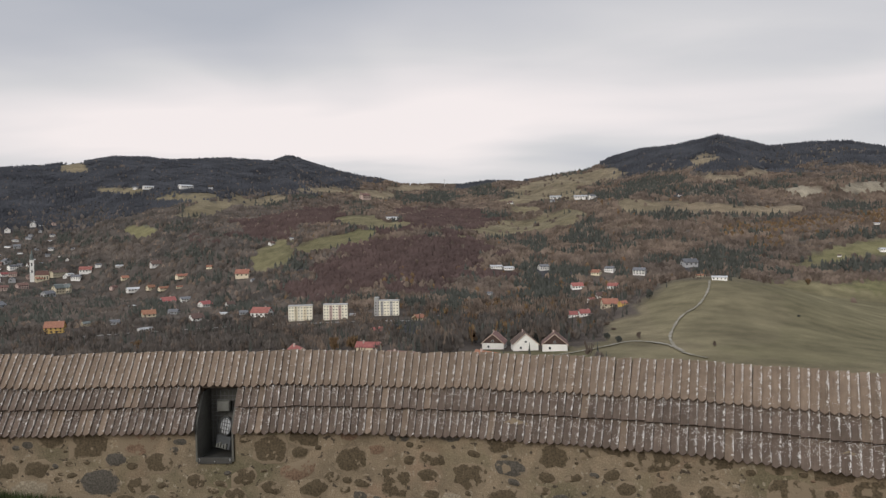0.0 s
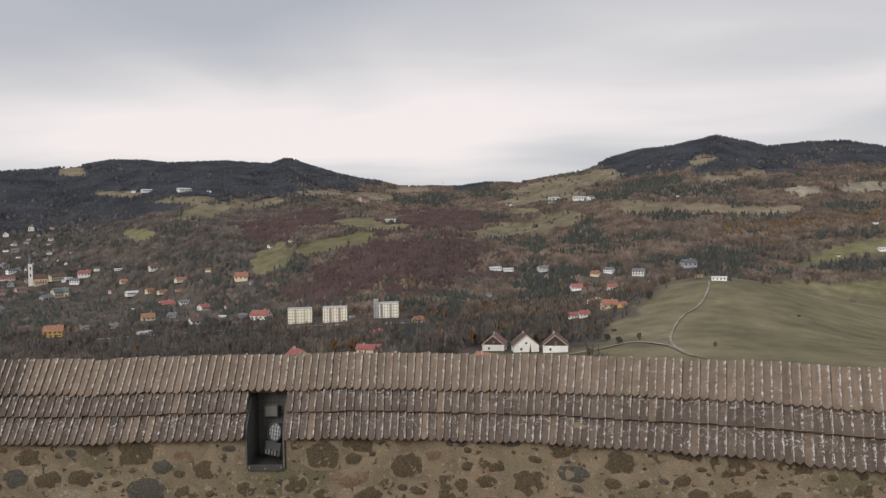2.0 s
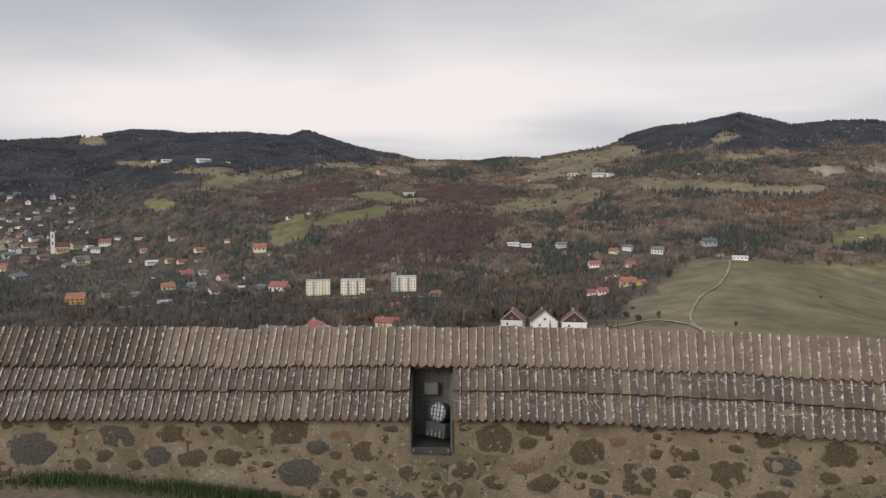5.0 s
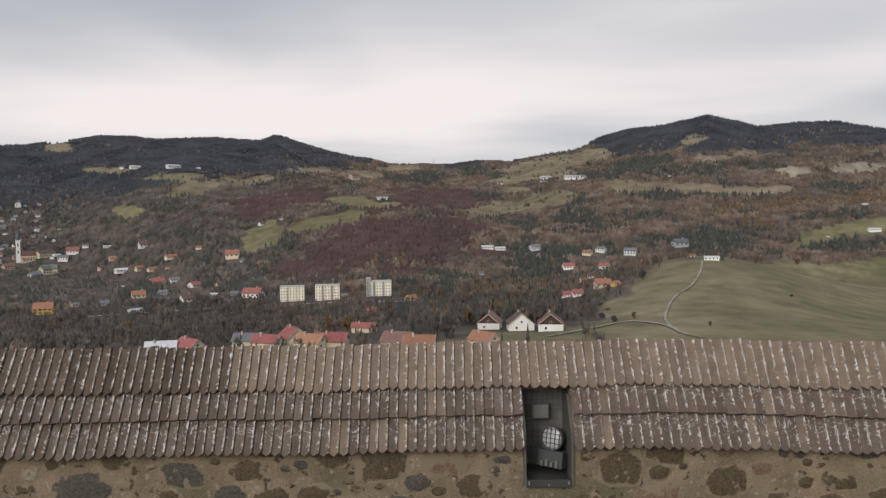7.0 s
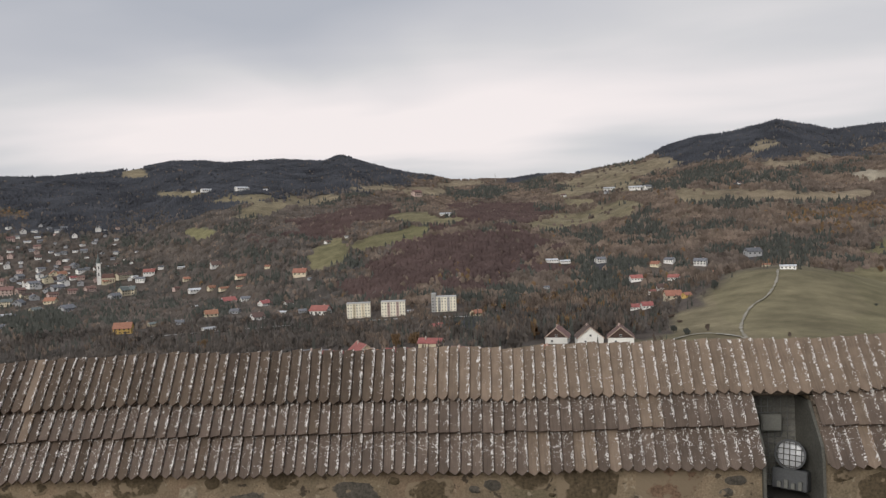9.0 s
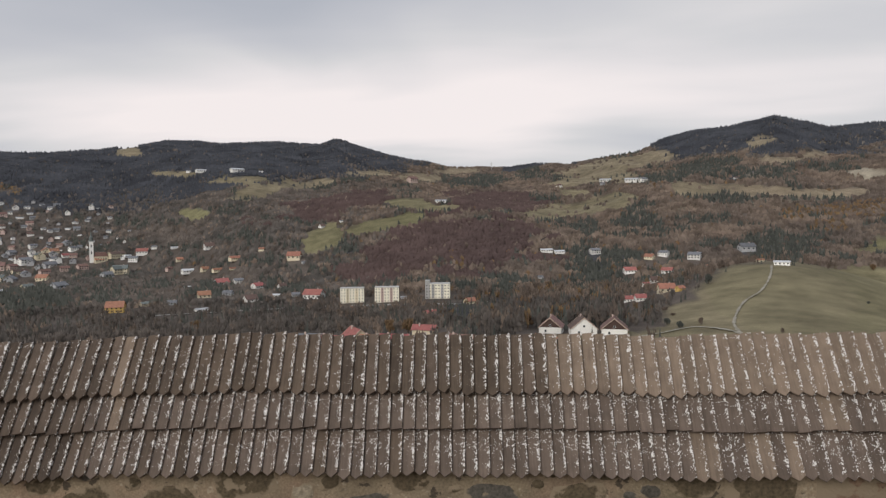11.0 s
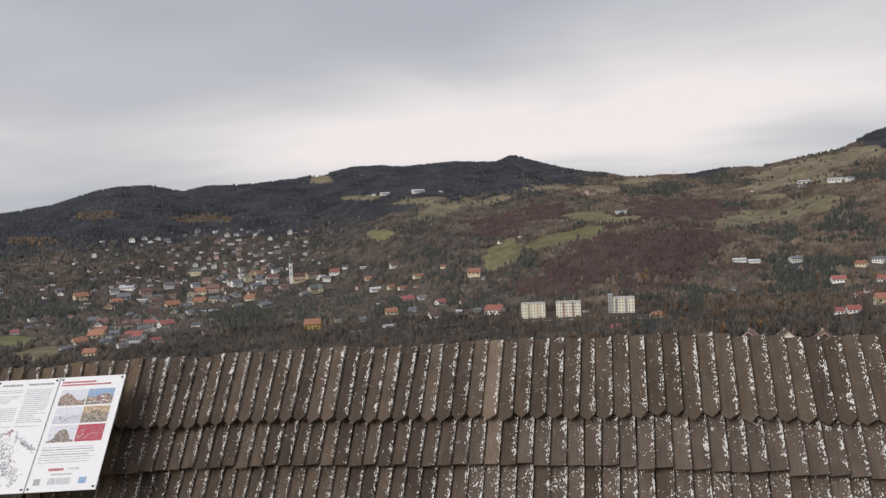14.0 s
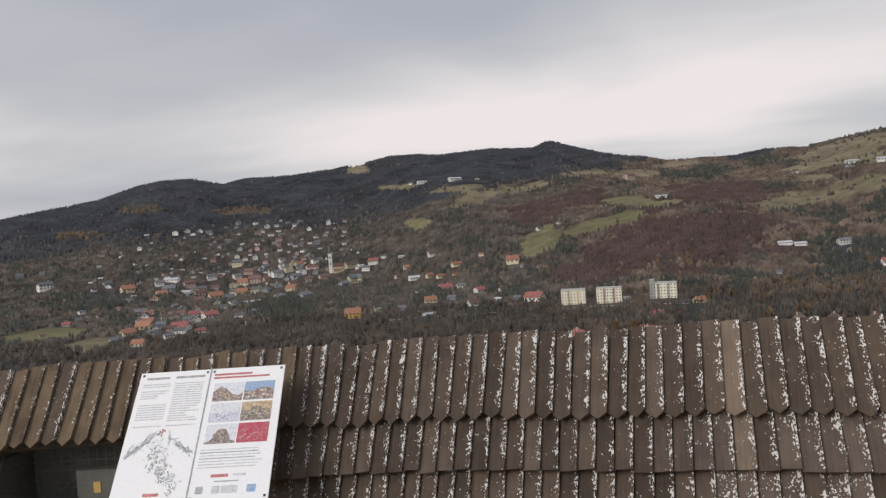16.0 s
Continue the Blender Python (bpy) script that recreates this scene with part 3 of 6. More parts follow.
def make_ground():
    az = np.concatenate([np.arange(-64, 38.01, 0.22), np.arange(41, 295, 3.5)])
    r = np.concatenate([[0.02], np.arange(0.4, 30, 0.6), np.geomspace(30, 300, 28)[:-1], np.geomspace(300, 4700, 190)])
    A, R = np.meshgrid(np.radians(az), r)
    x, y = E0[0] + R * np.sin(A), E0[1] + R * np.cos(A)
    z = height(x, y)
    na, nr = len(az), len(r)
    verts = np.stack([x, y, z], -1).reshape(-1, 3)
    i = np.arange(nr - 1)[:, None] * na + np.arange(na)[None, :]
    j = np.arange(nr - 1)[:, None] * na + (np.arange(na)[None, :] + 1) % na
    faces = np.stack([i, i + na, j + na, j], -1).reshape(-1, 4)
    verts = np.vstack([verts, [[E0[0], E0[1], float(height(E0[0], E0[1]))]]])
    me = from_arrays("ground", verts, faces[:, ::-1], [ground_material()], True)
    x, y = verts[:, 0], verts[:, 1]
    op, tone, stand = open_land(x, y)
    straw, green = np.array([0.205, 0.168, 0.112]), np.array([0.138, 0.136, 0.062])
    wood = np.where((stand == 1)[:, None], np.array([0.088, 0.062, 0.056]), np.array([0.100, 0.083, 0.070]))
    a2, r2 = np.degrees(np.arctan2(x - E0[0], y - E0[1])), np.hypot(x - E0[0], y - E0[1])
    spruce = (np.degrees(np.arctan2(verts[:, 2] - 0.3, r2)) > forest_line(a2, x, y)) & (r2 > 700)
    # ground below the spruces takes their hazed, slightly blue tone
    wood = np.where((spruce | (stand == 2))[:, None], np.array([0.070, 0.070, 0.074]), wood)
    mead = np.where(tone[:, None] < -0.5, np.array([0.275, 0.240, 0.180]), straw + (green - straw) * tone[:, None])
    col = wood + (mead - wood) * op[:, None]
    rr = np.hypot(x - E0[0], y - E0[1])
    yard = ((wall_y(x) - y > -0.3) & (rr < 34)).astype(float)[:, None]
    turf = np.clip(1.6 - (wall_y(x) - 0.25 - y) / 0.55, 0, 1)[:, None] * np.clip(0.5 + smooth_noise(x, y, 5, 3.0, 2) * 2, 0, 1)[:, None]
    court = np.array([0.20, 0.155, 0.11]) * (1 - turf) + np.array([0.060, 0.080, 0.030]) * turf
    col = col * (1 - yard) + court * yard
    at = me.attributes.new("cover", "FLOAT_COLOR", "POINT")
    at.data.foreach_set("color", np.hstack([col, np.ones((len(col), 1))]).astype(np.float32).ravel())
    return tagged(new("ground", me), "rolling autumn land of brown woods and straw meadows", "ground", kind="structure")


make_ground()

# ---- woods ----
M["beech"] = material("bare_beech_twigs", (0.104, 0.072, 0.065), 0.95, 0.35, 0.012, 0, (0.084, 0.060, 0.055), island_var=0.08, fine=0.05, spec=0.05)
M["scrub"] = material("bare_brown_twigs", (0.162, 0.123, 0.094), 0.95, 0.7, 0.010, 0, (0.097, 0.080, 0.068), island_var=0.16, fine=0.05, spec=0.05)
# spruce colours are lifted for valley haze, and bluer on the far crest
M["conifer"] = material("dark_conifer", (0.082, 0.084, 0.071), 0.95, 0.3, 0.05, 0, (0.064, 0.067, 0.059), island_var=0.2, fine=0.1, spec=0.05)
M["hazed_conifer"] = material("hazed_dark_conifer", (0.073, 0.076, 0.085), 0.95, 0.4, 0.006, 0, (0.057, 0.060, 0.069), island_var=0.08, fine=0.012, spec=0.05)
M["larch"] = material("golden_larch", (0.160, 0.103, 0.055), 0.95, 0.4, 0.02, 0, (0.125, 0.084, 0.051), island_var=0.25, fine=0.1, spec=0.05)
# scrub in a darker tone: the dim west of the valley put into colour
M["dim_scrub"] = material("dim_brown_twigs", (0.123, 0.103, 0.087), 0.95, 0.7, 0.009, 0, (0.078, 0.072, 0.065), island_var=0.12, fine=0.05, spec=0.05)
M["trunk"] = material("bark", (0.11, 0.09, 0.07), 0.95, 0.3, 2, 0.2)


def tuft_shape(kind, rng):
    """One small tree, 1 high and about 1 wide: clumps with gaps, or tiers of drooping boughs."""
    V, F = [], []

    def spike(c, rad, h0, h1, n):
        b = len(V)
        for k in range(n):
            a = math.pi * 2 * (k + rng.uniform(-0.3, 0.3)) / n
            q = rad * rng.uniform(0.65, 1.2)
            V.append((c[0] + q * math.cos(a), c[1] + q * math.sin(a), h0 + rng.uniform(-0.05, 0.05)))
        V.append((c[0] + rng.uniform(-0.03, 0.03), c[1] + rng.uniform(-0.03, 0.03), h1))
        for k in range(n):
            F.append((b + k, b + (k + 1) % n, b + n))

    def dome(c, rad, top, n):
        """A bare crown seen from afar: steep uneven sides from the ground up and a ragged top."""
        b = len(V)
        for h, q in ((-0.35, 1.0), (0.55 * top, 0.8)):
            for k in range(n):
                a = math.pi * 2 * (k + rng.uniform(-0.3, 0.3)) / n
                r = rad * q * rng.uniform(0.8, 1.2)
                V.append((c[0] + r * math.cos(a), c[1] + r * math.sin(a), h + (rng.uniform(-0.12, 0.12) if h > 0 else 0)))
        V.append((c[0] + rng.uniform(-0.15, 0.15) * rad, c[1] + rng.uniform(-0.15, 0.15) * rad, top))
        for k in range(n):
            j = (k + 1) % n
            F.extend(((b + k, b + j, b + n + j), (b + k, b + n + j, b + n + k), (b + n + k, b + n + j, b + 2 * n)))

    def bough(c, a, out, top, wide):
        """A spray of twigs: it leans outwards, is widest at half its length and ends in a point."""
        b = len(V)
        ex, ey = out * math.cos(a), out * math.sin(a)
        mz = c[2] + (top - c[2]) * rng.uniform(0.45, 0.65)
        V.append(c)
        for k in range(3):
            t = a + k * 2.094 + rng.uniform(-0.4, 0.4)
            q = wide * rng.uniform(0.7, 1.3)
            V.append((c[0] + ex * 0.62 + q * math.cos(t), c[1] + ey * 0.62 + q * math.sin(t), mz + rng.uniform(-0.08, 0.08)))
        V.append((c[0] + ex, c[1] + ey, top))
        for k in range(3):
            F.append((b, b + 1 + (k + 1) % 3, b + 1 + k))
            F.append((b + 4, b + 1 + k, b + 1 + (k + 1) % 3))

    def clump(c, s):
        b = len(V)
        for d in ((1, 0, 0), (-0.5, 0.87, 0), (-0.5, -0.87, 0), (0, 0, 1), (0, 0, -0.8)):
            q = s * rng.uniform(0.6, 1.3)
            V.append((c[0] + d[0] * q, c[1] + d[1] * q, c[2] + d[2] * q * 1.25))
        for i, j in ((0, 1), (1, 2), (2, 0)):
            F.append((b + i, b + j, b + 3))
            F.append((b + j, b + i, b + 4))

    if kind == "far_cone":
        spike((0, 0), 0.30, 0.0, 0.62, 5)
        spike((0, 0), 0.19, 0.42, 1.0, 4)
    elif kind == "cone":
        for h0, h1, q in ((0.06, 0.42, 0.30), (0.28, 0.62, 0.24), (0.48, 0.82, 0.17), (0.68, 1.0, 0.10)):
            spike((0, 0), q, h0, h1, 6)
    elif kind == "far_crown":
        dome((0, 0), 0.42, 1.0, 6)
        a = rng.uniform(0, 6.28)
        dome((0.28 * math.cos(a), 0.28 * math.sin(a)), 0.30, 0.8, 4)
    elif kind == "dot":
        dome((0, 0), 0.5, 1.0, 4)
    else:
        spike((0, 0), 0.05, -0.1, 0.6, 3)
        for _ in range(7):
            bough((0, 0, rng.uniform(0.05, 0.4)), rng.uniform(0, 6.28), rng.uniform(0.08, 0.42), rng.uniform(0.6, 1.05), 0.05)
        for _ in range(13):
            a, q, h = rng.uniform(0, 6.28), rng.uniform(0.05, 0.40), rng.uniform(0.22, 0.88)
            clump((q * math.cos(a), q * math.sin(a), h), rng.uniform(0.09, 0.19) * (1.15 - 0.5 * h))
    return np.array(V), np.array(F)


def scatter_mesh(name, mat, shape, pts, size, tall, seed):
    rng = np.random.RandomState(seed)
    shapes = [tuft_shape(shape, rng) for _ in range(7)]
    pick = rng.randint(0, len(shapes), len(pts))
    VV, FF, NN, base = [], [], [], 0
    for k, (v, f) in enumerate(shapes):
        p, s, t = pts[pick == k], size[pick == k], tall[pick == k]
        if not len(p):
            continue
        a = rng.uniform(0, 6.28, len(p))
        c, sn = np.cos(a), np.sin(a)
        x = (v[None, :, 0] * c[:, None] - v[None, :, 1] * sn[:, None]) * s[:, None] + p[:, None, 0]
        y = (v[None, :, 0] * sn[:, None] + v[None, :, 1] * c[:, None]) * s[:, None] + p[:, None, 1]
        z = v[None, :, 2] * t[:, None] + p[:, None, 2] - 0.3
        VV.append(np.stack([x, y, z], -1).reshape(-1, 3))
        nn = np.stack([(x - p[:, None, 0]) / s[:, None] * 0.35, (y - p[:, None, 1]) / s[:, None] * 0.35 - 0.25, np.full_like(x, 0.8) + 0.25 * v[None, :, 2]], -1).reshape(-1, 3)
        NN.append(nn / np.linalg.norm(nn, axis=1, keepdims=True))
        FF.append((f[None] + (np.arange(len(p)) * len(v))[:, None, None] + base).reshape(-1, 3))
        base += len(p) * len(v)
    me = from_arrays(name, np.vstack(VV), np.vstack(FF), [mat], True)
    me.normals_split_custom_set_from_vertices(np.vstack(NN).tolist())
    return me


CLEAR = []   # plots kept free of trees: x, y, radius


def make_woods():
    rng = np.random.RandomState(7)
    pts = []
    r = 290.0
    while r < 3150:
        s = max(4.6, r * 0.0030)
        n = int(radians(95) * r / s)
        a = np.linspace(-62, 33, n) + rng.uniform(-0.5, 0.5, n) * 95 / n
        rr = r + rng.uniform(-1.1, 1.1, n) * s
        pts.append(np.stack([np.radians(a), rr, np.full(n, s)], -1))
        r += s
    P = np.vstack(pts)
    az, rr, s = np.degrees(P[:, 0]), P[:, 1], P[:, 2]
    x, y = E0[0] + rr * np.sin(P[:, 0]), E0[1] + rr * np.cos(P[:, 0])
    z = height(x, y)
    rc = table(CREST_R, az)
    el = np.degrees(np.arctan2(z - 0.3, rr))
    op, tone, stand = open_land(x, y)
    thick = smooth_noise(x, y, 21, 260, 4)
    dens = np.clip(1.1 + 0.9 * thick, 0.55, 1.0)
    dens = np.where(stand > 0, 1.0, dens)
    town = (az < -19) & (rr > 560) & ((el < -1.5) | (az < -28) & (el < 1.2))
    dens = np.where(town, dens * 0.62, dens)
    dens = np.where(rr < 430, dens * np.where((az > -3) & (az < 8), 0.10, 0.5), dens)
    dens = np.where((az > 5) & (rr > 480) & (rr < 760), dens * 0.8, dens)
    # single bushes stand about on the dry slopes, none on the mown hill
    sparse = np.where((rr > 1000) & (tone < 0.3), 0.014, 0.0004)
    keep = (rng.uniform(0, 1, len(x)) < dens * (1 - op) + sparse * op) & (rr < rc + 25)
    keep &= ~((az > 12) & (rr < 560))
    keep &= (rr > 760) | (rng.uniform(0, 1, len(x)) < 0.5)
    for cx, cy, cr in CLEAR:
        keep &= (x - cx) ** 2 + (y - cy) ** 2 > cr * cr
    mixn = groves(az, el, 33) + rng.normal(0, 0.10, len(x))
    grove = smooth_noise(x, y, 51, 85, 3) + rng.normal(0, 0.12, len(x))
    pick, pick2 = rng.uniform(0, 1, len(x)), rng.uniform(0, 1, len(x))
    u = rr / rc
    wood = np.ones(len(x), int)                                          # scrub
    wood = np.where((az + rng.normal(0, 3.0, len(x)) < -15) & (pick < 0.88), 5, wood)      # scrub in its dimmed tone, westwards
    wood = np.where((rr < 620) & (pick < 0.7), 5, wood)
    wood = np.where((mixn > 0.34) & (pick < 0.75), 2, wood)              # conifers
    wood = np.where(town & (grove > 0.52), 2, wood)
    garden = (az > -8) & (az < 10.5) & (rr > 400) & (rr < 1000) & (el < -2.5)
    wood = np.where(garden & (grove > 0.34), 2, np.where(garden & (pick > 0.955), 4, wood))
    wood = np.where((wood == 1) & (pick2 < 0.009), 4, wood)
    wood = np.where((stand == 1) & (pick < 0.97), 0, wood)
    wood = np.where((stand == 2) & (pick < 0.85), 2, wood)
    wood = np.where((stand == 3) & (pick < 0.34), 4, wood)
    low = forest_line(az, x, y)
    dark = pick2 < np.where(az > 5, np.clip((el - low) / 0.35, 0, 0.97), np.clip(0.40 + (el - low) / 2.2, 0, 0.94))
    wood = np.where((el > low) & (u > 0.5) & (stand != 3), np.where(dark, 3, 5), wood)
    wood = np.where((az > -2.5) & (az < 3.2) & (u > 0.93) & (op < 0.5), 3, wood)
    pts = np.stack([x, y, z], -1)
    labels = (("beech_wood", "beech", "dense red-brown leafless beech wood on a hillside"), ("scrub_wood", "scrub", "bare brown trees and scrub of late autumn"),
              ("conifer_wood", "conifer", "dark green spruces scattered among bare trees"), ("ridge_wood", "hazed_conifer", "dark spruce forest along the hill crest, tinted blue for haze"),
              ("larch_wood", "larch", "golden autumn larches between brown trees"),
              ("alder_wood", "dim_scrub", "bare grey-brown scrub in a dimmed tone below the town"))
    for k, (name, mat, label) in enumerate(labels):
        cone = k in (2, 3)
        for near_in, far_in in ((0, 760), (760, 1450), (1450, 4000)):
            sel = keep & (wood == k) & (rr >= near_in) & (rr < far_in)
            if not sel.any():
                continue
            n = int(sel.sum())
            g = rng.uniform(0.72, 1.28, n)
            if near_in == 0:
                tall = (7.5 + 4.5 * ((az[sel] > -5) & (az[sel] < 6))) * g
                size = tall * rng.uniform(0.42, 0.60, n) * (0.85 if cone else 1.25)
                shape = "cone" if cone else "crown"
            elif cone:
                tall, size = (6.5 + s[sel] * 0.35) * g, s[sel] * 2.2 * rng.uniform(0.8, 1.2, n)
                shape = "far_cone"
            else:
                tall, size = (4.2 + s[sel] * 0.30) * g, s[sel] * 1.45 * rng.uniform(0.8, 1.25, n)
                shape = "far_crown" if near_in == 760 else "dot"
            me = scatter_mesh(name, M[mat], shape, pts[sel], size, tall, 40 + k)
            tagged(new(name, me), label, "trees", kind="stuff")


# ---- helpers for things ----
def part(name, bm, mat, parent=None, label="", matrix=None):
    me = bpy.data.meshes.new(name)
    bm.to_mesh(me)
    bm.free()
    me.materials.append(M[mat] if isinstance(mat, str) else mat)
    ob = new(name, me)
    if parent is not None:
        ob.parent = parent
    if matrix is not None:
        ob.matrix_basis = matrix
    if label:
        tagged(ob, label)
    return ob


def box_bm(bm, x0, x1, y0, y1, z0, z1, bevel=0.0):
    vs = [bm.verts.new(p) for p in ((x0, y0, z0), (x1, y0, z0), (x1, y1, z0), (x0, y1, z0), (x0, y0, z1), (x1, y0, z1), (x1, y1, z1), (x0, y1, z1))]
    fs = [bm.faces.new([vs[i] for i in q]) for q in ((3, 2, 1, 0), (4, 5, 6, 7), (0, 1, 5, 4), (1, 2, 6, 5), (2, 3, 7, 6), (3, 0, 4, 7))]
    if bevel:
        es = list({e for f in fs for e in f.edges})
        bmesh.ops.bevel(bm, geom=es, offset=bevel, segments=1, affect="EDGES")
    return bm


def box(x0, x1, y0, y1, z0, z1, bevel=0.0):
    return box_bm(bmesh.new(), x0, x1, y0, y1, z0, z1, bevel)


def prism(points, y0, y1):
    """A polygon in x and z, drawn out from y0 to y1."""
    bm = bmesh.new()
    a = [bm.verts.new((x, y0, z)) for x, z in points]
    b = [bm.verts.new((x, y1, z)) for x, z in points]
    n = len(points)
    bm.faces.new(a)
    bm.faces.new(b[::-1])
    for i in range(n):
        bm.faces.new((a[i], b[i], b[(i + 1) % n], a[(i + 1) % n]))
    bmesh.ops.recalc_face_normals(bm, faces=bm.faces)
    return bm


# ---- houses of the valley ----
for nm, c in (("white_plaster", (0.80, 0.78, 0.73)), ("cream_plaster", (0.66, 0.58, 0.42)), ("grey_plaster", (0.36, 0.36, 0.36)), ("ochre_plaster", (0.52, 0.34, 0.12)),
              ("pink_plaster", (0.50, 0.38, 0.33)), ("dark_boards", (0.075, 0.05, 0.04)), ("concrete", (0.42, 0.41, 0.39))):
    M[nm] = material(nm, c, 0.9, 0.2, 0.4, 0.1, tuple(v * 0.78 for v in c), obj_var=0.18, fine=6)
for nm, c in (("orange_tiles", (0.36, 0.175, 0.115)), ("red_tiles", (0.32, 0.12, 0.105)), ("brown_roof", (0.125, 0.085, 0.07)), ("grey_roof", (0.165, 0.17, 0.18)),
              ("pale_sheet", (0.52, 0.53, 0.54)), ("green_roof", (0.155, 0.175, 0.165)), ("old_tiles", (0.20, 0.12, 0.10))):
    M[nm] = material(nm, c, 0.8, 0.3, 0.5, 0.2, tuple(v * 0.65 for v in c), obj_var=0.22, fine=5)
M["pane"] = material("window_glass", (0.035, 0.04, 0.045), 0.15, 0.2, 1, 0.0, spec=0.6)
M["bargeboard"] = material("pale_bargeboard", (0.52, 0.40, 0.32), 0.8, 0.2, 1.0, 0.1)
M["frame"] = material("window_frame", (0.6, 0.6, 0.58), 0.6, 0.1, 3, 0.0)
M["block_wall"] = material("cream_panel_wall", (0.84, 0.79, 0.64), 0.9, 0.15, 0.3, 0.1, (0.72, 0.67, 0.55), fine=4)
M["gravel"] = material("pale_gravel", (0.33, 0.305, 0.26), 0.95, 0.3, 0.3, 0.3)
M["worn_track"] = material("worn_chalky_track", (0.33, 0.305, 0.25), 0.95, 0.8, 0.16, 0.3, (0.17, 0.15, 0.098), fine=1.2)
M["asphalt"] = material("road_asphalt", (0.16, 0.16, 0.165), 0.9, 0.2, 0.3, 0.2)


def house(wall, roof, w, d, h, pitch=0.8, chimney=True, gable="", cols=3, label="", storeys=1, near=False):
    """A gabled house: ridge along x, long fronts towards -y and +y. Its base is at the origin."""
    th = new("house")
    rise = d / 2 * pitch
    bm = bmesh.new()
    box_bm(bm, -w / 2, w / 2, -d / 2, d / 2, -2.5, h)
    part("wall", bm, wall, th)
    g = prism([(-d / 2, h), (d / 2, h), (0, h + rise)], -w / 2, w / 2)
    bmesh.ops.rotate(g, verts=g.verts, cent=(0, 0, 0), matrix=Matrix.Rotation(radians(90), 3, "Z"))
    part("gable", g, gable or wall, th)
    o, t = 0.6, 0.28
    dn = o * pitch
    rf = prism([(-d / 2 - o, h - dn), (0, h + rise), (d / 2 + o, h - dn), (d / 2 + o, h - dn + t), (0, h + rise + t * 1.3), (-d / 2 - o, h - dn + t)], -w / 2 - 0.5, w / 2 + 0.5)
    bmesh.ops.rotate(rf, verts=rf.verts, cent=(0, 0, 0), matrix=Matrix.Rotation(radians(90), 3, "Z"))
    ro = part("roof", rf, roof, th)
    if near:
        for sx in (-1, 1):
            x0, x1 = sorted((sx * (w / 2 + 0.50), sx * (w / 2 + 0.58)))
            bb = prism([(-d / 2 - o, h - dn - 0.12), (0, h + rise - 0.12), (d / 2 + o, h - dn - 0.12), (d / 2 + o, h - dn + t + 0.04), (0, h + rise + t * 1.3 + 0.04), (-d / 2 - o, h - dn + t + 0.04)], x0, x1)
            bmesh.ops.rotate(bb, verts=bb.verts, cent=(0, 0, 0), matrix=Matrix.Rotation(radians(90), 3, "Z"))
            part("bargeboard", bb, "bargeboard", ro, "pale wooden bargeboard")
    if chimney:
        part("chimney", box(w * 0.18, w * 0.18 + 0.8, 0.3, 1.1, h + rise * 0.4, h + rise + 1.1, 0.05), "pink_plaster", ro)
    fh = h / storeys

    def opening(x0, x1, y0, y1, z0, z1, out):
        """A window: a frame with a dark pane set in it near by, far off the pane alone."""
        e = 0.03
        win = part("window", box(x0, x1, y0, y1, z0, z1), "frame" if near else "pane", th)
        if near:
            ix, iy = (0.0, 0.12) if out[0] else (0.12, 0.0)
            part("pane", box(x0 + ix + min(out[0], 0) * e, x1 - ix + max(out[0], 0) * e, y0 + iy + min(out[1], 0) * e, y1 - iy + max(out[1], 0) * e, z0 + 0.12, z1 - 0.12), "pane", win)

    for f in range(storeys):
        z0 = f * fh + fh * 0.32
        for i in range(cols):
            x = -w / 2 + w * (i + 0.5) / cols
            opening(x - 0.62, x + 0.62, -d / 2 - 0.06, -d / 2 + 0.04, z0, z0 + 1.35, (0, -1))
        for y in (d / 5,):
            for sx in (-1, 1):
                x0, x1 = sorted((sx * w / 2, sx * (w / 2 + 0.06)))
                opening(x0, x1, y - 0.62, y + 0.62, z0, z0 + 1.35, (sx, 0))
    for sx in (-1, 1):
        x0, x1 = sorted((sx * w / 2, sx * (w / 2 + 0.06)))
        opening(x0, x1, -0.6, 0.6, h + rise * 0.12, h + rise * 0.12 + 1.2, (sx, 0))
    return tagged(th, label, "house", "houses of the valley")


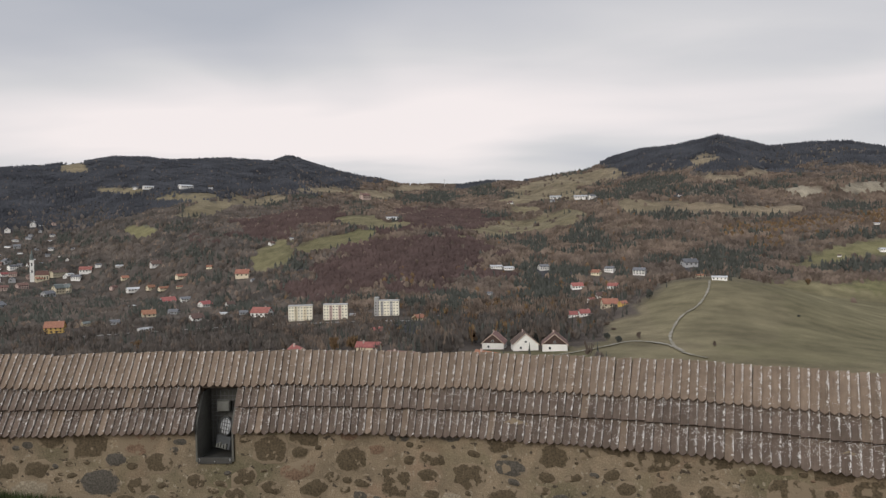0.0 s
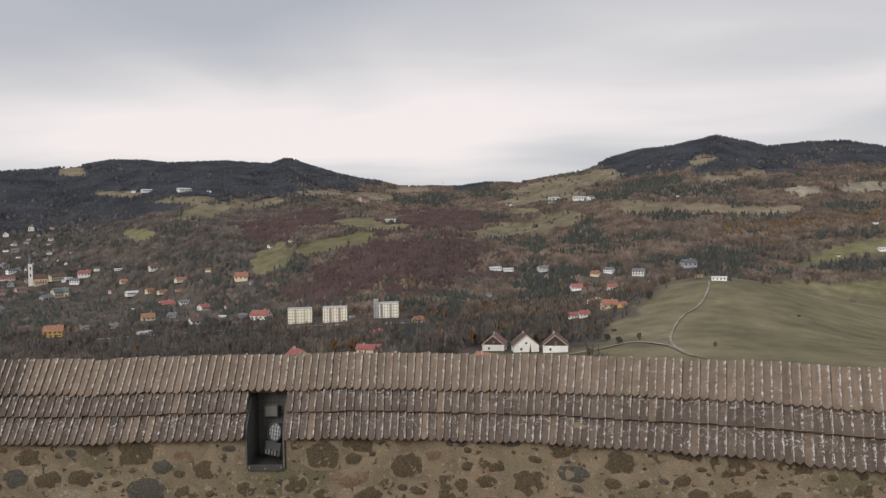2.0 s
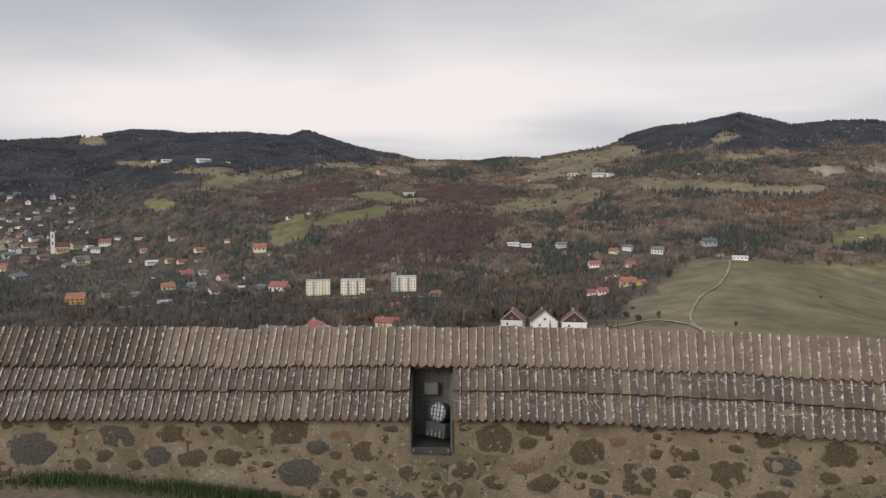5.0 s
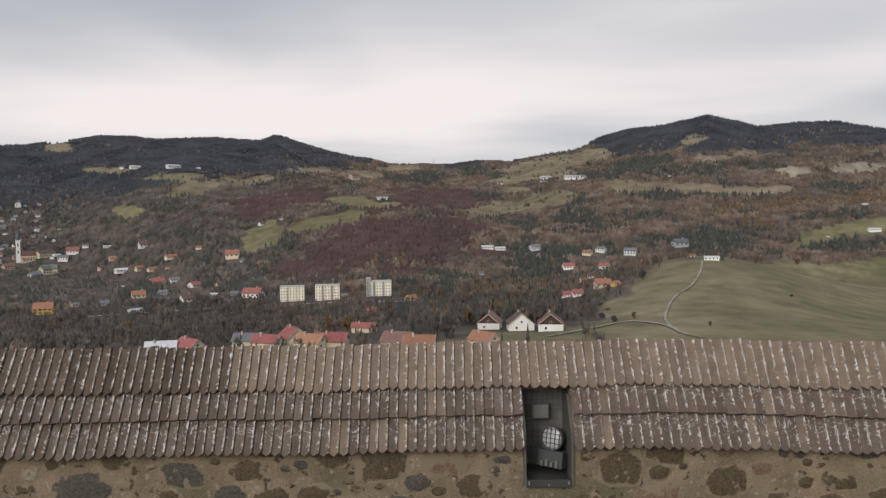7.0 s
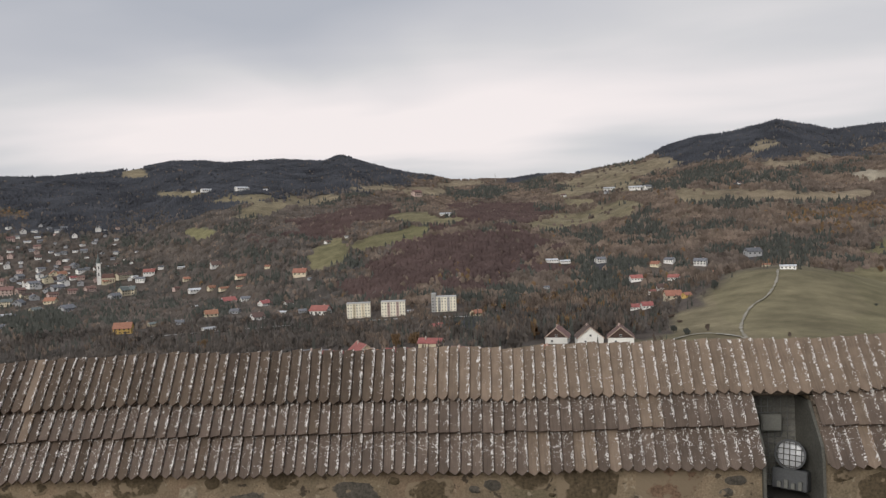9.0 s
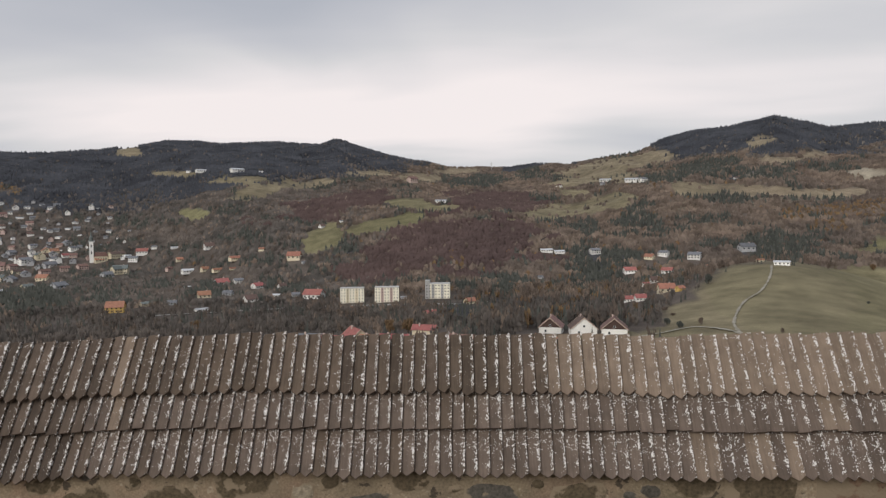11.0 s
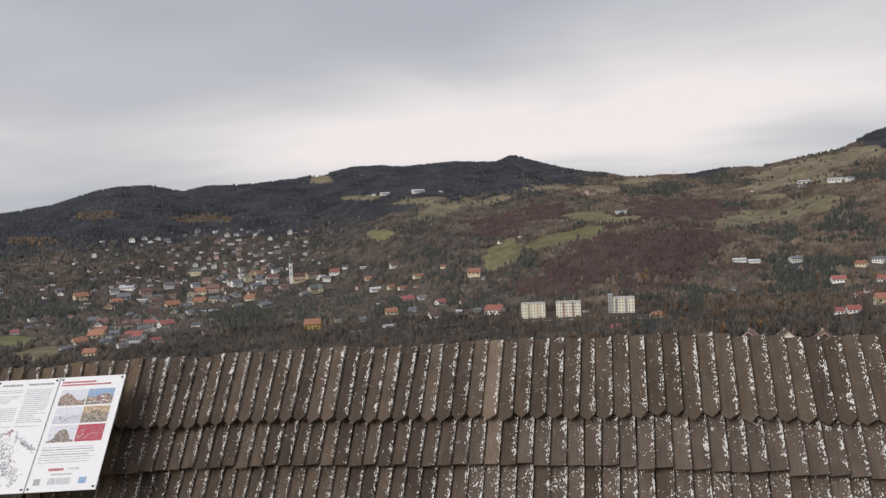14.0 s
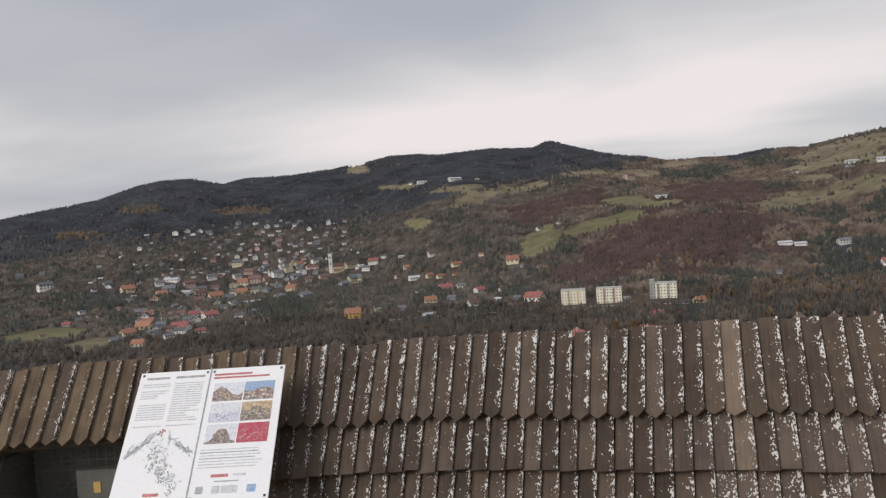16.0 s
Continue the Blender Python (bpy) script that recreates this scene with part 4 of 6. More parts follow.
PROTO = {
    "white_red": house("white_plaster", "red_tiles", 12, 9, 3.6, 0.75, label="white rendered house with a red tiled gable roof", cols=4),
    "cream_orange": house("cream_plaster", "orange_tiles", 11, 9, 3.4, 0.8, label="cream house with an orange tiled gable roof", cols=3),
    "ochre_orange": house("ochre_plaster", "orange_tiles", 14, 12, 5.6, 0.8, label="ochre house with a steep orange tiled roof", cols=4, storeys=2),
    "grey_grey": house("grey_plaster", "grey_roof", 11, 8, 3.6, 0.7, label="grey house with a dull grey sheet roof", cols=3),
    "white_grey": house("white_plaster", "grey_roof", 12, 9, 5.0, 0.6, label="white house with a grey roof among bare trees", cols=4, storeys=2),
    "white_brown": house("white_plaster", "brown_roof", 10, 8, 3.2, 0.95, label="small white house with a brown pitched roof", cols=3),
    "white_pale": house("white_plaster", "pale_sheet", 17, 11, 2.8, 0.35, chimney=False, label="long low building with a pale sheet roof", cols=5),
    "cream_green": house("cream_plaster", "green_roof", 14, 10, 6.0, 0.7, label="cream town house with a dull green roof", cols=5, storeys=2),
    "pink_old": house("pink_plaster", "old_tiles", 13, 9, 5.2, 0.75, label="pinkish town house with old brown tiles", cols=4, storeys=2),
    "cream_long": house("cream_plaster", "brown_roof", 26, 11, 6.5, 0.6, label="long cream town building with a brown roof", cols=8, storeys=2),
    "orange_row": house("cream_plaster", "orange_tiles", 20, 9, 3.6, 0.7, label="row house with a long orange tiled roof", cols=6),
}
used = set()


def house_at(kind, az, el, wide, turn=0.0, eye=E0):
    """A house as wide, in degrees, as it shows, where that line of sight from eye meets the land."""
    x, y, z, r = spot(az, el, eye)
    size = r * radians(wide) / (PROTO[kind].children[0].dimensions.x + 0.6)
    size = 0.97 * min(max(size, 0.45), 1.9)
    m = pose(x, y, z, 0, 0, -az + turn)
    CLEAR.append((x, y, 5 + 6 * size))
    CLEAR.append((x - 13 * math.sin(radians(az)), y - 13 * math.cos(radians(az)), 3 + 6 * size))
    if (az > 4 or az < -16) and -8 < el < -2:       # houses up a bank, with open gardens below them
        for q in (24, 36):
            CLEAR.append((x - q * math.sin(radians(az)), y - q * math.cos(radians(az)), 6))
    if kind not in used:
        used.add(kind)
        ob = PROTO[kind]
        ob.matrix_basis = m
    else:
        ob = copy_thing(PROTO[kind], m)
    ob.scale = (size, size, size * 0.85)
    return ob


house_at("ochre_orange", -31.50, -6.54, 1.30, -12, E7)
house_at("cream_green", -29.57, -6.22, 0.60, 25, E7)
house_at("white_pale", -25.66, -6.80, 1.02, 25, E7)
house_at("grey_grey", -27.69, -6.23, 0.73, -12, E7)
house_at("cream_orange", -25.44, -5.80, 0.98, 8, E7)
house_at("white_red", -24.15, -4.92, 1.08, 25, E7)
house_at("white_grey", -22.91, -4.86, 0.78, 15, E7)
house_at("white_red", -21.53, -5.25, 0.91, 38, E7)
house_at("white_brown", -22.12, -6.27, 0.99, 25, E7)
house_at("grey_grey", -23.71, -5.69, 0.77, -25, E7)
house_at("white_brown", -19.72, -5.29, 0.65, 25, E7)
house_at("white_pale", -20.23, -5.90, 0.81, -25, E7)
house_at("white_brown", -24.95, -2.13, 0.76, 15, E7)
house_at("white_pale", -27.37, -2.10, 0.55, 8, E7)
house_at("orange_row", -23.05, -3.06, 1.09, 25, E7)
house_at("cream_orange", -21.17, -2.41, 0.44, -12, E7)
house_at("cream_orange", -18.76, -3.12, 1.06, -12, E7)
house_at("grey_grey", -18.03, -3.48, 0.37, 38, E7)
house_at("white_pale", -26.40, -3.88, 1.12, 15, E7)
house_at("cream_orange", -25.30, -3.84, 0.61, 25, E7)
house_at("orange_row", -24.35, -3.88, 0.92, 25, E7)
house_at("orange_row", -23.27, -3.80, 0.58, 15, E7)
house_at("cream_orange", -27.04, -3.04, 0.52, 15, E7)
house_at("pink_old", -27.79, -3.73, 0.51, 38, E7)
house_at("white_red", -29.55, -2.46, 0.85, -12, E7)
house_at("white_grey", -28.75, -2.09, 0.43, -12, E7)
house_at("white_pale", -30.60, -2.58, 0.55, 38, E7)
house_at("white_grey", -30.19, -2.91, 0.66, -12, E7)
house_at("cream_green", -31.16, -3.80, 1.03, 25, E7)
house_at("cream_orange", -32.42, -2.89, 0.67, 15, E7)
house_at("cream_long", -31.29, -2.63, 1.30, 38, E7)
house_at("white_pale", -33.58, -1.05, 0.29, -25, E7)
house_at("white_pale", -32.35, 0.84, 0.27, 38, E7)
house_at("grey_grey", -33.05, -0.03, 0.36, -25, E7)
house_at("grey_grey", -31.92, -1.21, 0.34, -12, E7)
house_at("pink_old", -33.50, -3.38, 0.72, 25, E7)
house_at("white_pale", -26.54, -5.00, 0.33, -25, E7)
house_at("grey_grey", -18.72, -5.97, 0.66, 8, E7)
house_at("white_red", -17.35, -6.16, 1.50, -25, E7)
house_at("white_pale", -10.33, -6.32, 0.70, 8, E7)
house_at("cream_orange", -14.68, -7.13, 0.51, 15, E7)
house_at("white_red", -8.43, -7.82, 1.14, 25, E7)
house_at("cream_orange", -5.22, -6.80, 0.89, 38, E7)
house_at("grey_grey", -3.57, -6.74, 0.67, 15, E7)
house_at("white_brown", -16.59, -0.73, 0.46, 38, E7)
house_at("white_grey", -15.11, -0.32, 0.25, 15, E7)
house_at("white_pale", -7.34, 1.11, 0.97, 15, E7)
house_at("pink_old", -9.50, 2.75, 0.79, 38, E7)
house_at("white_pale", -22.81, 3.57, 1.01, 25, E7)
house_at("white_pale", -25.33, 3.50, 0.83, 15, E7)
house_at("white_grey", -26.23, 3.49, 0.33, -12, E7)
house_at("white_pale", -21.08, 3.54, 0.40, 8, E7)
house_at("cream_orange", 8.55, -3.35, 0.73, -25, E7)
house_at("white_grey", 9.57, -3.13, 0.76, -25, E7)
house_at("white_grey", 11.76, -3.35, 0.96, -12, E7)
house_at("white_red", 7.08, -4.43, 0.95, 15, E7)
house_at("white_red", 9.82, -4.43, 0.85, -12, E7)
house_at("white_brown", 8.93, -5.13, 0.81, 8, E7)
house_at("white_red", 8.24, -5.43, 0.64, 38, E7)
house_at("cream_orange", 9.65, -5.82, 1.27, 15, E7)
house_at("ochre_orange", 10.67, -5.72, 0.55, 38, E7)
house_at("white_red", 6.94, -6.61, 0.95, 8, E7)
house_at("white_red", 7.85, -6.52, 1.07, 15, E7)
house_at("white_grey", 4.49, -2.97, 0.79, 25, E7)
house_at("white_pale", 0.79, -2.81, 0.97, 15, E7)
house_at("white_pale", 1.76, -2.91, 0.88, 25, E7)
house_at("grey_grey", 0.32, -4.88, 0.44, 8, E7)
house_at("grey_grey", 15.32, -2.71, 1.12, 25, E7)
house_at("orange_row", 12.75, -3.95, 0.66, 25, E7)
house_at("orange_row", 16.20, -3.50, 0.56, 15, E7)
house_at("white_pale", 27.88, -1.60, 0.86, 25, E7)
house_at("white_brown", 25.18, -1.99, 0.24, -12, E7)
house_at("white_pale", 7.29, 2.50, 1.03, 8, E7)
house_at("white_grey", 8.15, 2.48, 0.56, 38, E7)
house_at("white_brown", 1.90, 2.21, 0.40, -25, E7)
house_at("white_pale", 5.35, 2.54, 0.87, 8, E7)
house_at("white_pale", 27.37, 0.20, 0.43, 25, E7)
house_at("white_brown", 14.59, 2.49, 0.24, 38, E7)
house_at("grey_grey", 5.14, 2.32, 0.35, 38, E7)
house_at("cream_green", -30.89, -3.75, 1.09, -12, E16)
house_at("grey_grey", -31.78, -3.99, 0.83, 38, E16)
house_at("pink_old", -34.47, -3.43, 0.64, 8, E16)
house_at("grey_grey", -35.40, -3.14, 0.85, 25, E16)
house_at("white_grey", -36.86, -2.85, 0.80, 25, E16)
house_at("cream_long", -37.13, -3.56, 1.18, 25, E16)
house_at("cream_orange", -35.84, -4.01, 0.81, -25, E16)
house_at("grey_grey", -34.86, -4.66, 1.03, 38, E16)
house_at("cream_green", -36.78, -4.67, 0.84, 38, E16)
house_at("pink_old", -38.49, -3.23, 1.00, -12, E16)
house_at("pink_old", -37.65, -3.17, 0.67, 38, E16)
house_at("white_grey", -39.78, -2.78, 0.66, 25, E16)
house_at("white_grey", -41.61, -2.67, 0.73, 8, E16)
house_at("white_pale", -40.91, -2.43, 0.53, 8, E16)
house_at("cream_orange", -39.46, -4.05, 0.99, -25, E16)
house_at("cream_green", -38.42, -3.97, 0.83, -25, E16)
house_at("white_pale", -38.85, -4.83, 1.33, 15, E16)
house_at("white_grey", -40.26, -4.79, 0.70, 38, E16)
house_at("cream_orange", -41.44, -4.17, 1.13, 15, E16)
house_at("cream_green", -40.89, -4.98, 0.57, -25, E16)
house_at("white_grey", -42.40, -3.53, 0.76, 8, E16)
house_at("white_pale", -43.48, -3.56, 0.87, -25, E16)
house_at("pink_old", -43.21, -3.12, 0.87, 15, E16)
house_at("grey_grey", -44.64, -3.33, 1.01, -12, E16)
house_at("white_pale", -44.39, -2.60, 1.09, -25, E16)
house_at("white_grey", -45.27, -2.85, 0.66, 8, E16)
house_at("cream_orange", -45.20, -3.61, 0.77, 15, E16)
house_at("cream_orange", -47.45, -3.10, 1.20, 15, E16)
house_at("white_pale", -47.03, -3.51, 0.53, -25, E16)
house_at("white_grey", -47.36, -3.89, 0.52, -25, E16)
house_at("grey_grey", -48.75, -2.53, 0.59, 25, E16)
house_at("white_brown", -49.64, -2.85, 0.36, 25, E16)
house_at("white_brown", -49.78, -2.24, 0.29, -25, E16)
house_at("white_grey", -52.64, -2.44, 0.99, 15, E16)
house_at("grey_grey", -44.34, -4.52, 0.51, 38, E16)
house_at("cream_green", -42.75, -4.47, 0.60, 25, E16)
house_at("white_brown", -42.30, -4.97, 0.68, 8, E16)
house_at("white_red", -41.94, -5.56, 1.13, 25, E16)
house_at("white_red", -43.05, -5.32, 0.87, 8, E16)
house_at("cream_long", -44.79, -5.39, 1.40, 25, E16)
house_at("cream_green", -43.44, -5.74, 0.87, -12, E16)
house_at("white_red", -44.07, -6.25, 1.34, -25, E16)
house_at("white_red", -42.70, -6.57, 0.76, 8, E16)
house_at("grey_grey", -45.37, -5.86, 0.85, -25, E16)
house_at("cream_orange", -46.52, -5.90, 1.14, -25, E16)
house_at("grey_grey", -45.95, -6.41, 0.92, -25, E16)
house_at("cream_orange", -47.68, -6.21, 0.97, 25, E16)
house_at("grey_grey", -48.49, -6.63, 0.89, 25, E16)
house_at("cream_orange", -46.99, -7.06, 0.98, -25, E16)
house_at("white_grey", -39.79, -5.77, 0.78, -12, E16)
house_at("white_brown", -39.17, -6.30, 0.54, 15, E16)
house_at("grey_grey", -38.86, -5.47, 0.58, 8, E16)
house_at("white_grey", -50.51, -4.36, 0.50, 25, E16)
house_at("grey_grey", -50.73, -4.89, 0.57, 8, E16)
house_at("white_red", -51.52, -5.11, 0.63, -12, E16)
house_at("white_brown", -49.42, -4.76, 0.40, 38, E16)
house_at("pink_old", -48.14, -4.33, 0.41, -25, E16)
house_at("white_grey", -54.67, -3.53, 0.43, 8, E16)
house_at("grey_grey", -54.10, -1.52, 0.50, 8, E16)
house_at("grey_grey", -52.20, -1.03, 0.34, 8, E16)
house_at("grey_grey", -52.74, -1.37, 0.37, -12, E16)
house_at("pink_old", -53.05, -5.66, 0.27, 15, E16)
house_at("cream_orange", -35.11, -2.16, 0.64, 15, E16)
house_at("white_red", -34.36, -2.47, 0.56, 15, E16)
house_at("white_grey", -33.90, -2.03, 0.60, 25, E16)
house_at("white_brown", -35.78, -2.54, 0.68, 15, E16)
house_at("grey_grey", -37.66, -2.18, 0.59, 38, E16)
house_at("white_grey", -36.37, -1.80, 0.55, 25, E16)

# the old town thins out up the slope behind it
town_rng = random.Random(12)
placed = []
while len(placed) < 190:
    if town_rng.random() < 0.30:                      # between the streets of the old town
        k = town_rng.random()
        az, el = -33.5 - 13.5 * k + town_rng.gauss(0, 0.5), -2.2 - 3.9 * k + town_rng.gauss(0, 0.75)
        kind = town_rng.choice(("pink_old", "grey_grey", "cream_green", "cream_orange", "white_grey", "white_brown", "grey_grey"))
        wide = town_rng.uniform(0.55, 0.95)
    else:                                            # cottages among the gardens above
        az = town_rng.gauss(-39.0, 4.8)
        el = town_rng.uniform(-2.6, 1.35) - 0.02 * (az + 39) ** 2 * (0.35 if az < -39 else 0.25)
        kind = town_rng.choice(("grey_grey", "white_grey", "grey_grey", "white_brown", "white_pale", "pink_old"))
        wide = town_rng.uniform(0.28, 0.55)
    if az < -49.5 or az > -29 or any(((az - a) / 0.5) ** 2 + ((el - e) / 0.17) ** 2 < 1 for a, e in placed):
        continue
    placed.append((az, el))
    house_at(kind, az, el, wide, town_rng.choice((0, 90)) + town_rng.uniform(-25, 25), E16)


def gable_house(az, el, w, wall, roof, upper, turn, label, eye=E0):
    """One of the larger houses below the wall, its gable end towards it."""
    x, y, z, r = spot(az, el, eye)
    ob = house(wall, roof, 13, w, 3.9 if w > 9.2 else 3.2, 0.82, True, upper, 3, label, 1, True)
    ob.matrix_basis = pose(x, y, z, 0, 0, 90 - az + turn)
    CLEAR.append((x, y, 12))
    CLEAR.append((x - 18 * math.sin(radians(az)), y - 18 * math.cos(radians(az)), 13))
    return ob


gable_house(0.35, -9.05, 12.0, "white_plaster", "old_tiles", "dark_boards", -8, "white house with a dark boarded gable and brown roof")
gable_house(2.7, -9.15, 13.5, "white_plaster", "brown_roof", "", 6, "white rendered house with tall gable and brown roof")
gable_house(5.05, -9.15, 13.0, "white_plaster", "old_tiles", "dark_boards", 0, "white house with dark timber gable below brown roof")
for az, el, w, turn, roof in ((-14.4, -9.9, 11, 20, "red_tiles"), (-13.1, -10.25, 8, 55, "orange_tiles"), (-11.4, -10.2, 8, 75, "red_tiles"), (-17.8, -9.85, 7, 70, "grey_roof"), (-16.4, -10.05, 7, 60, "red_tiles"), (-22.0, -10.05, 8, 30, "red_tiles"),
                              (-24.0, -10.0, 6, 80, "pale_sheet"), (-6.3, -10.4, 9, 65, "old_tiles"), (-4.6, -10.65, 8, 80, "orange_tiles"), (0.5, -10.45, 8, 45, "orange_tiles"), (-8.95, -9.2, 5, 70, "red_tiles")):
    label = {"red_tiles": "cream house with a red tiled roof below the castle", "orange_tiles": "cream house with an orange tiled roof below the castle", "grey_roof": "small cream house with a dull grey roof",
             "pale_sheet": "low cream shed with a pale sheet roof", "old_tiles": "cream house with an old brown tiled roof"}[roof]
    gable_house(az, el, w, "cream_plaster", roof, "", turn, label, E7)

# farm building on the crest of the field
x, y, z, r = spot(17.15, -3.75)
barn = house("white_plaster", "pale_sheet", 15, 7, 3.0, 0.3, False, "", 4, "white farm building on the crest of a field")
barn.matrix_basis = pose(x, y, z, 0, 0, -17)
barn.scale = (0.78, 0.78, 0.8)


def apartment_block(az0, az1, el, tower, tint, label):
    """Five-storey slab block with rows of windows and loggia bands."""
    x, y, z, r = spot((az0 + az1) / 2, el)
    w, d, st = r * radians(az1 - az0), 11.0, 5
    h = st * 2.85
    th = new("apartment_block")
    th.matrix_basis = pose(x, y, z - 0.5, 0, 0, -(az0 + az1) / 2 - 4)
    part("wall", box(-w / 2, w / 2, -d / 2, d / 2, -3, h, 0.05), "block_wall", th)
    part("roof", box(-w / 2 - 0.2, w / 2 + 0.2, -d / 2 - 0.2, d / 2 + 0.2, h, h + 0.7, 0.05), "concrete", th)
    if tower:
        part("stair_tower", box(-w / 2 - 0.1, -w / 2 + 4.2, -d / 2 - 0.9, d / 2, -3, h + 3.6, 0.05), "concrete", th)
    n = 8
    for k in (2, 5):
        x0 = -w / 2 + w * k / n
        part("loggia_band", box(x0 + 0.12, x0 + w / n - 0.12, -d / 2 - 0.5, -d / 2 + 0.1, 0.6, h - 0.3), tint, th)
    for f in range(st):
        for k in range(n):
            x0, z0 = -w / 2 + w * (k + 0.5) / n, f * 2.85 + 0.95
            out = -d / 2 - (0.56 if k in (2, 5) else 0.06)
            if tower and k < 1:
                out = -d / 2 - 0.96
            part("window", box(x0 - 0.50, x0 + 0.50, out, out + 0.1, z0 + 0.15, z0 + 1.1), "pane", th)
    CLEAR.append((x, y, 22))
    s = radians(-(az0 + az1) / 2)
    for q in (18, 36, 52):
        CLEAR.append((x - q * math.sin(-s), y - q * math.cos(-s), 15))
    return tagged(th, label, "apartment block", "three blocks of flats")


apartment_block(-15.6, -13.8, -6.55, False, "cream_plaster", "pale slab block of flats with cream loggia bands")
apartment_block(-12.95, -11.1, -6.55, False, "pink_plaster", "white slab block of flats with pinkish loggia bands")
apartment_block(-9.0, -7.1, -6.35, True, "concrete", "white block of flats with a taller stair tower")


def church():
    x, y, z, r = spot(-33.0, -2.95)
    th = new("church")
    th.matrix_basis = pose(x, y, z, 0, 0, 33)
    s = r / 1400 * 1.2
    part("tower", box(-3.4, 3.4, -3.4, 3.4, -2, 25, 0.1), "white_plaster", th)
    for zz in (18, 10):
        w = part("window", box(-0.9, 0.9, -3.5, -3.3, zz, zz + 3.4), "pane", th)
    bm = bmesh.new()
    prof = ((3.9, 25), (3.9, 25.6), (3.2, 27), (3.4, 29), (2.2, 31.5), (1.1, 32.5), (1.3, 33.8), (0.5, 36), (0.12, 40))
    rings = []
    for q, h in prof:
        rings.append([bm.verts.new((q * math.cos(k * math.pi / 4 + 0.39), q * math.sin(k * math.pi / 4 + 0.39), h)) for k in range(8)])
    for a, b in zip(rings, rings[1:]):
        for k in range(8):
            bm.faces.new((a[k], a[(k + 1) % 8], b[(k + 1) % 8], b[k]))
    bm.faces.new(rings[-1])
    part("spire", bm, "green_roof", th)
    part("nave", box(3.9, 26, -5, 5, -2, 7, 0.1), "cream_plaster", th)
    part("nave_roof", prism([(3.95, 7), (26.5, 7), (26.5, 7.4), (24, 12), (6, 12), (3.95, 7.4)], -5.5, 5.5), "old_tiles", th)
    for k in range(5):
        part("window", box(6.5 + k * 4.0, 8.0 + k * 4.0, -5.12, -4.9, 1.8, 5.5), "pane", th)
    th.scale = (s * 0.8, s * 0.8, s * 1.2)
    CLEAR.append((x, y, 26))
    tagged(th, "pale church with a clock tower and green cap", "church")


church()


def strip(name, line, width, mat, label, cat, eye=E0):
    """A track laid over the land along a line of bearings and elevations."""
    P = [Vector(spot(a, e, eye)[:3]) for a, e in line]
    fine = []
    for i in range(len(P) - 1):
        for k in range(14):
            t = k / 14
            p0, p3 = P[max(i - 1, 0)], P[min(i + 2, len(P) - 1)]
            q = 0.5 * ((2 * P[i]) + (P[i + 1] - p0) * t + (2 * p0 - 5 * P[i] + 4 * P[i + 1] - p3) * t * t + (3 * P[i] - p0 - 3 * P[i + 1] + p3) * t ** 3)
            fine.append(q)
    fine.append(P[-1])
    bm = bmesh.new()
    rows = []
    for i, q in enumerate(fine):
        d = fine[min(i + 1, len(fine) - 1)] - fine[max(i - 1, 0)]
        side = Vector((d.y, -d.x, 0)).normalized() * width * (0.5 + 0.16 * math.sin(i * 1.7) + 0.12 * math.sin(i * 0.61 + 1))
        row = []
        for k in (-1, 0, 1):
            p = q + side * k
            row.append(bm.verts.new((p.x, p.y, float(height(p.x, p.y)) + 0.55)))
        rows.append(row)
    for a, b in zip(rows, rows[1:]):
        for k in (0, 1):
            bm.faces.new((a[k], a[k + 1], b[k + 1], b[k]))
    bmesh.ops.recalc_face_normals(bm, faces=bm.faces)
    return tagged(part(name, bm, mat), label, cat, kind="structure")


strip("field_track", ((17.0, -9.53), (15.2, -9.1), (14.3, -8.17), (14.6, -7.11), (15.2, -6.33), (16.2, -5.6), (16.8, -4.55), (16.9, -3.79)), 1.5, "worn_track", "pale worn track climbing a grassy hill", "track", E7)
strip("valley_road", ((5.5, -9.7), (7.2, -9.39), (9.4, -8.92), (11.5, -8.45), (14.0, -8.6), (15.4, -9.1)), 2.2, "worn_track", "pale lane at the foot of a field", "road", E7)
strip("main_road", ((-30.5, -6.95), (-27.5, -6.95), (-22, -6.9), (-17.5, -6.85), (-12, -6.85), (-6, -6.9)), 5.0, "concrete", "pale valley road below the houses", "road")
strip("field_lane", ((19.5, -3.1), (22, -2.9), (25, -2.8), (28.5, -3.0)), 2.2, "gravel", "pale lane behind the grassy hill", "road")
strip("hill_road", ((9.2, 1.2), (8.6, 1.7), (8.2, 2.2)), 4.0, "asphalt", "grey lane climbing the hill", "road")

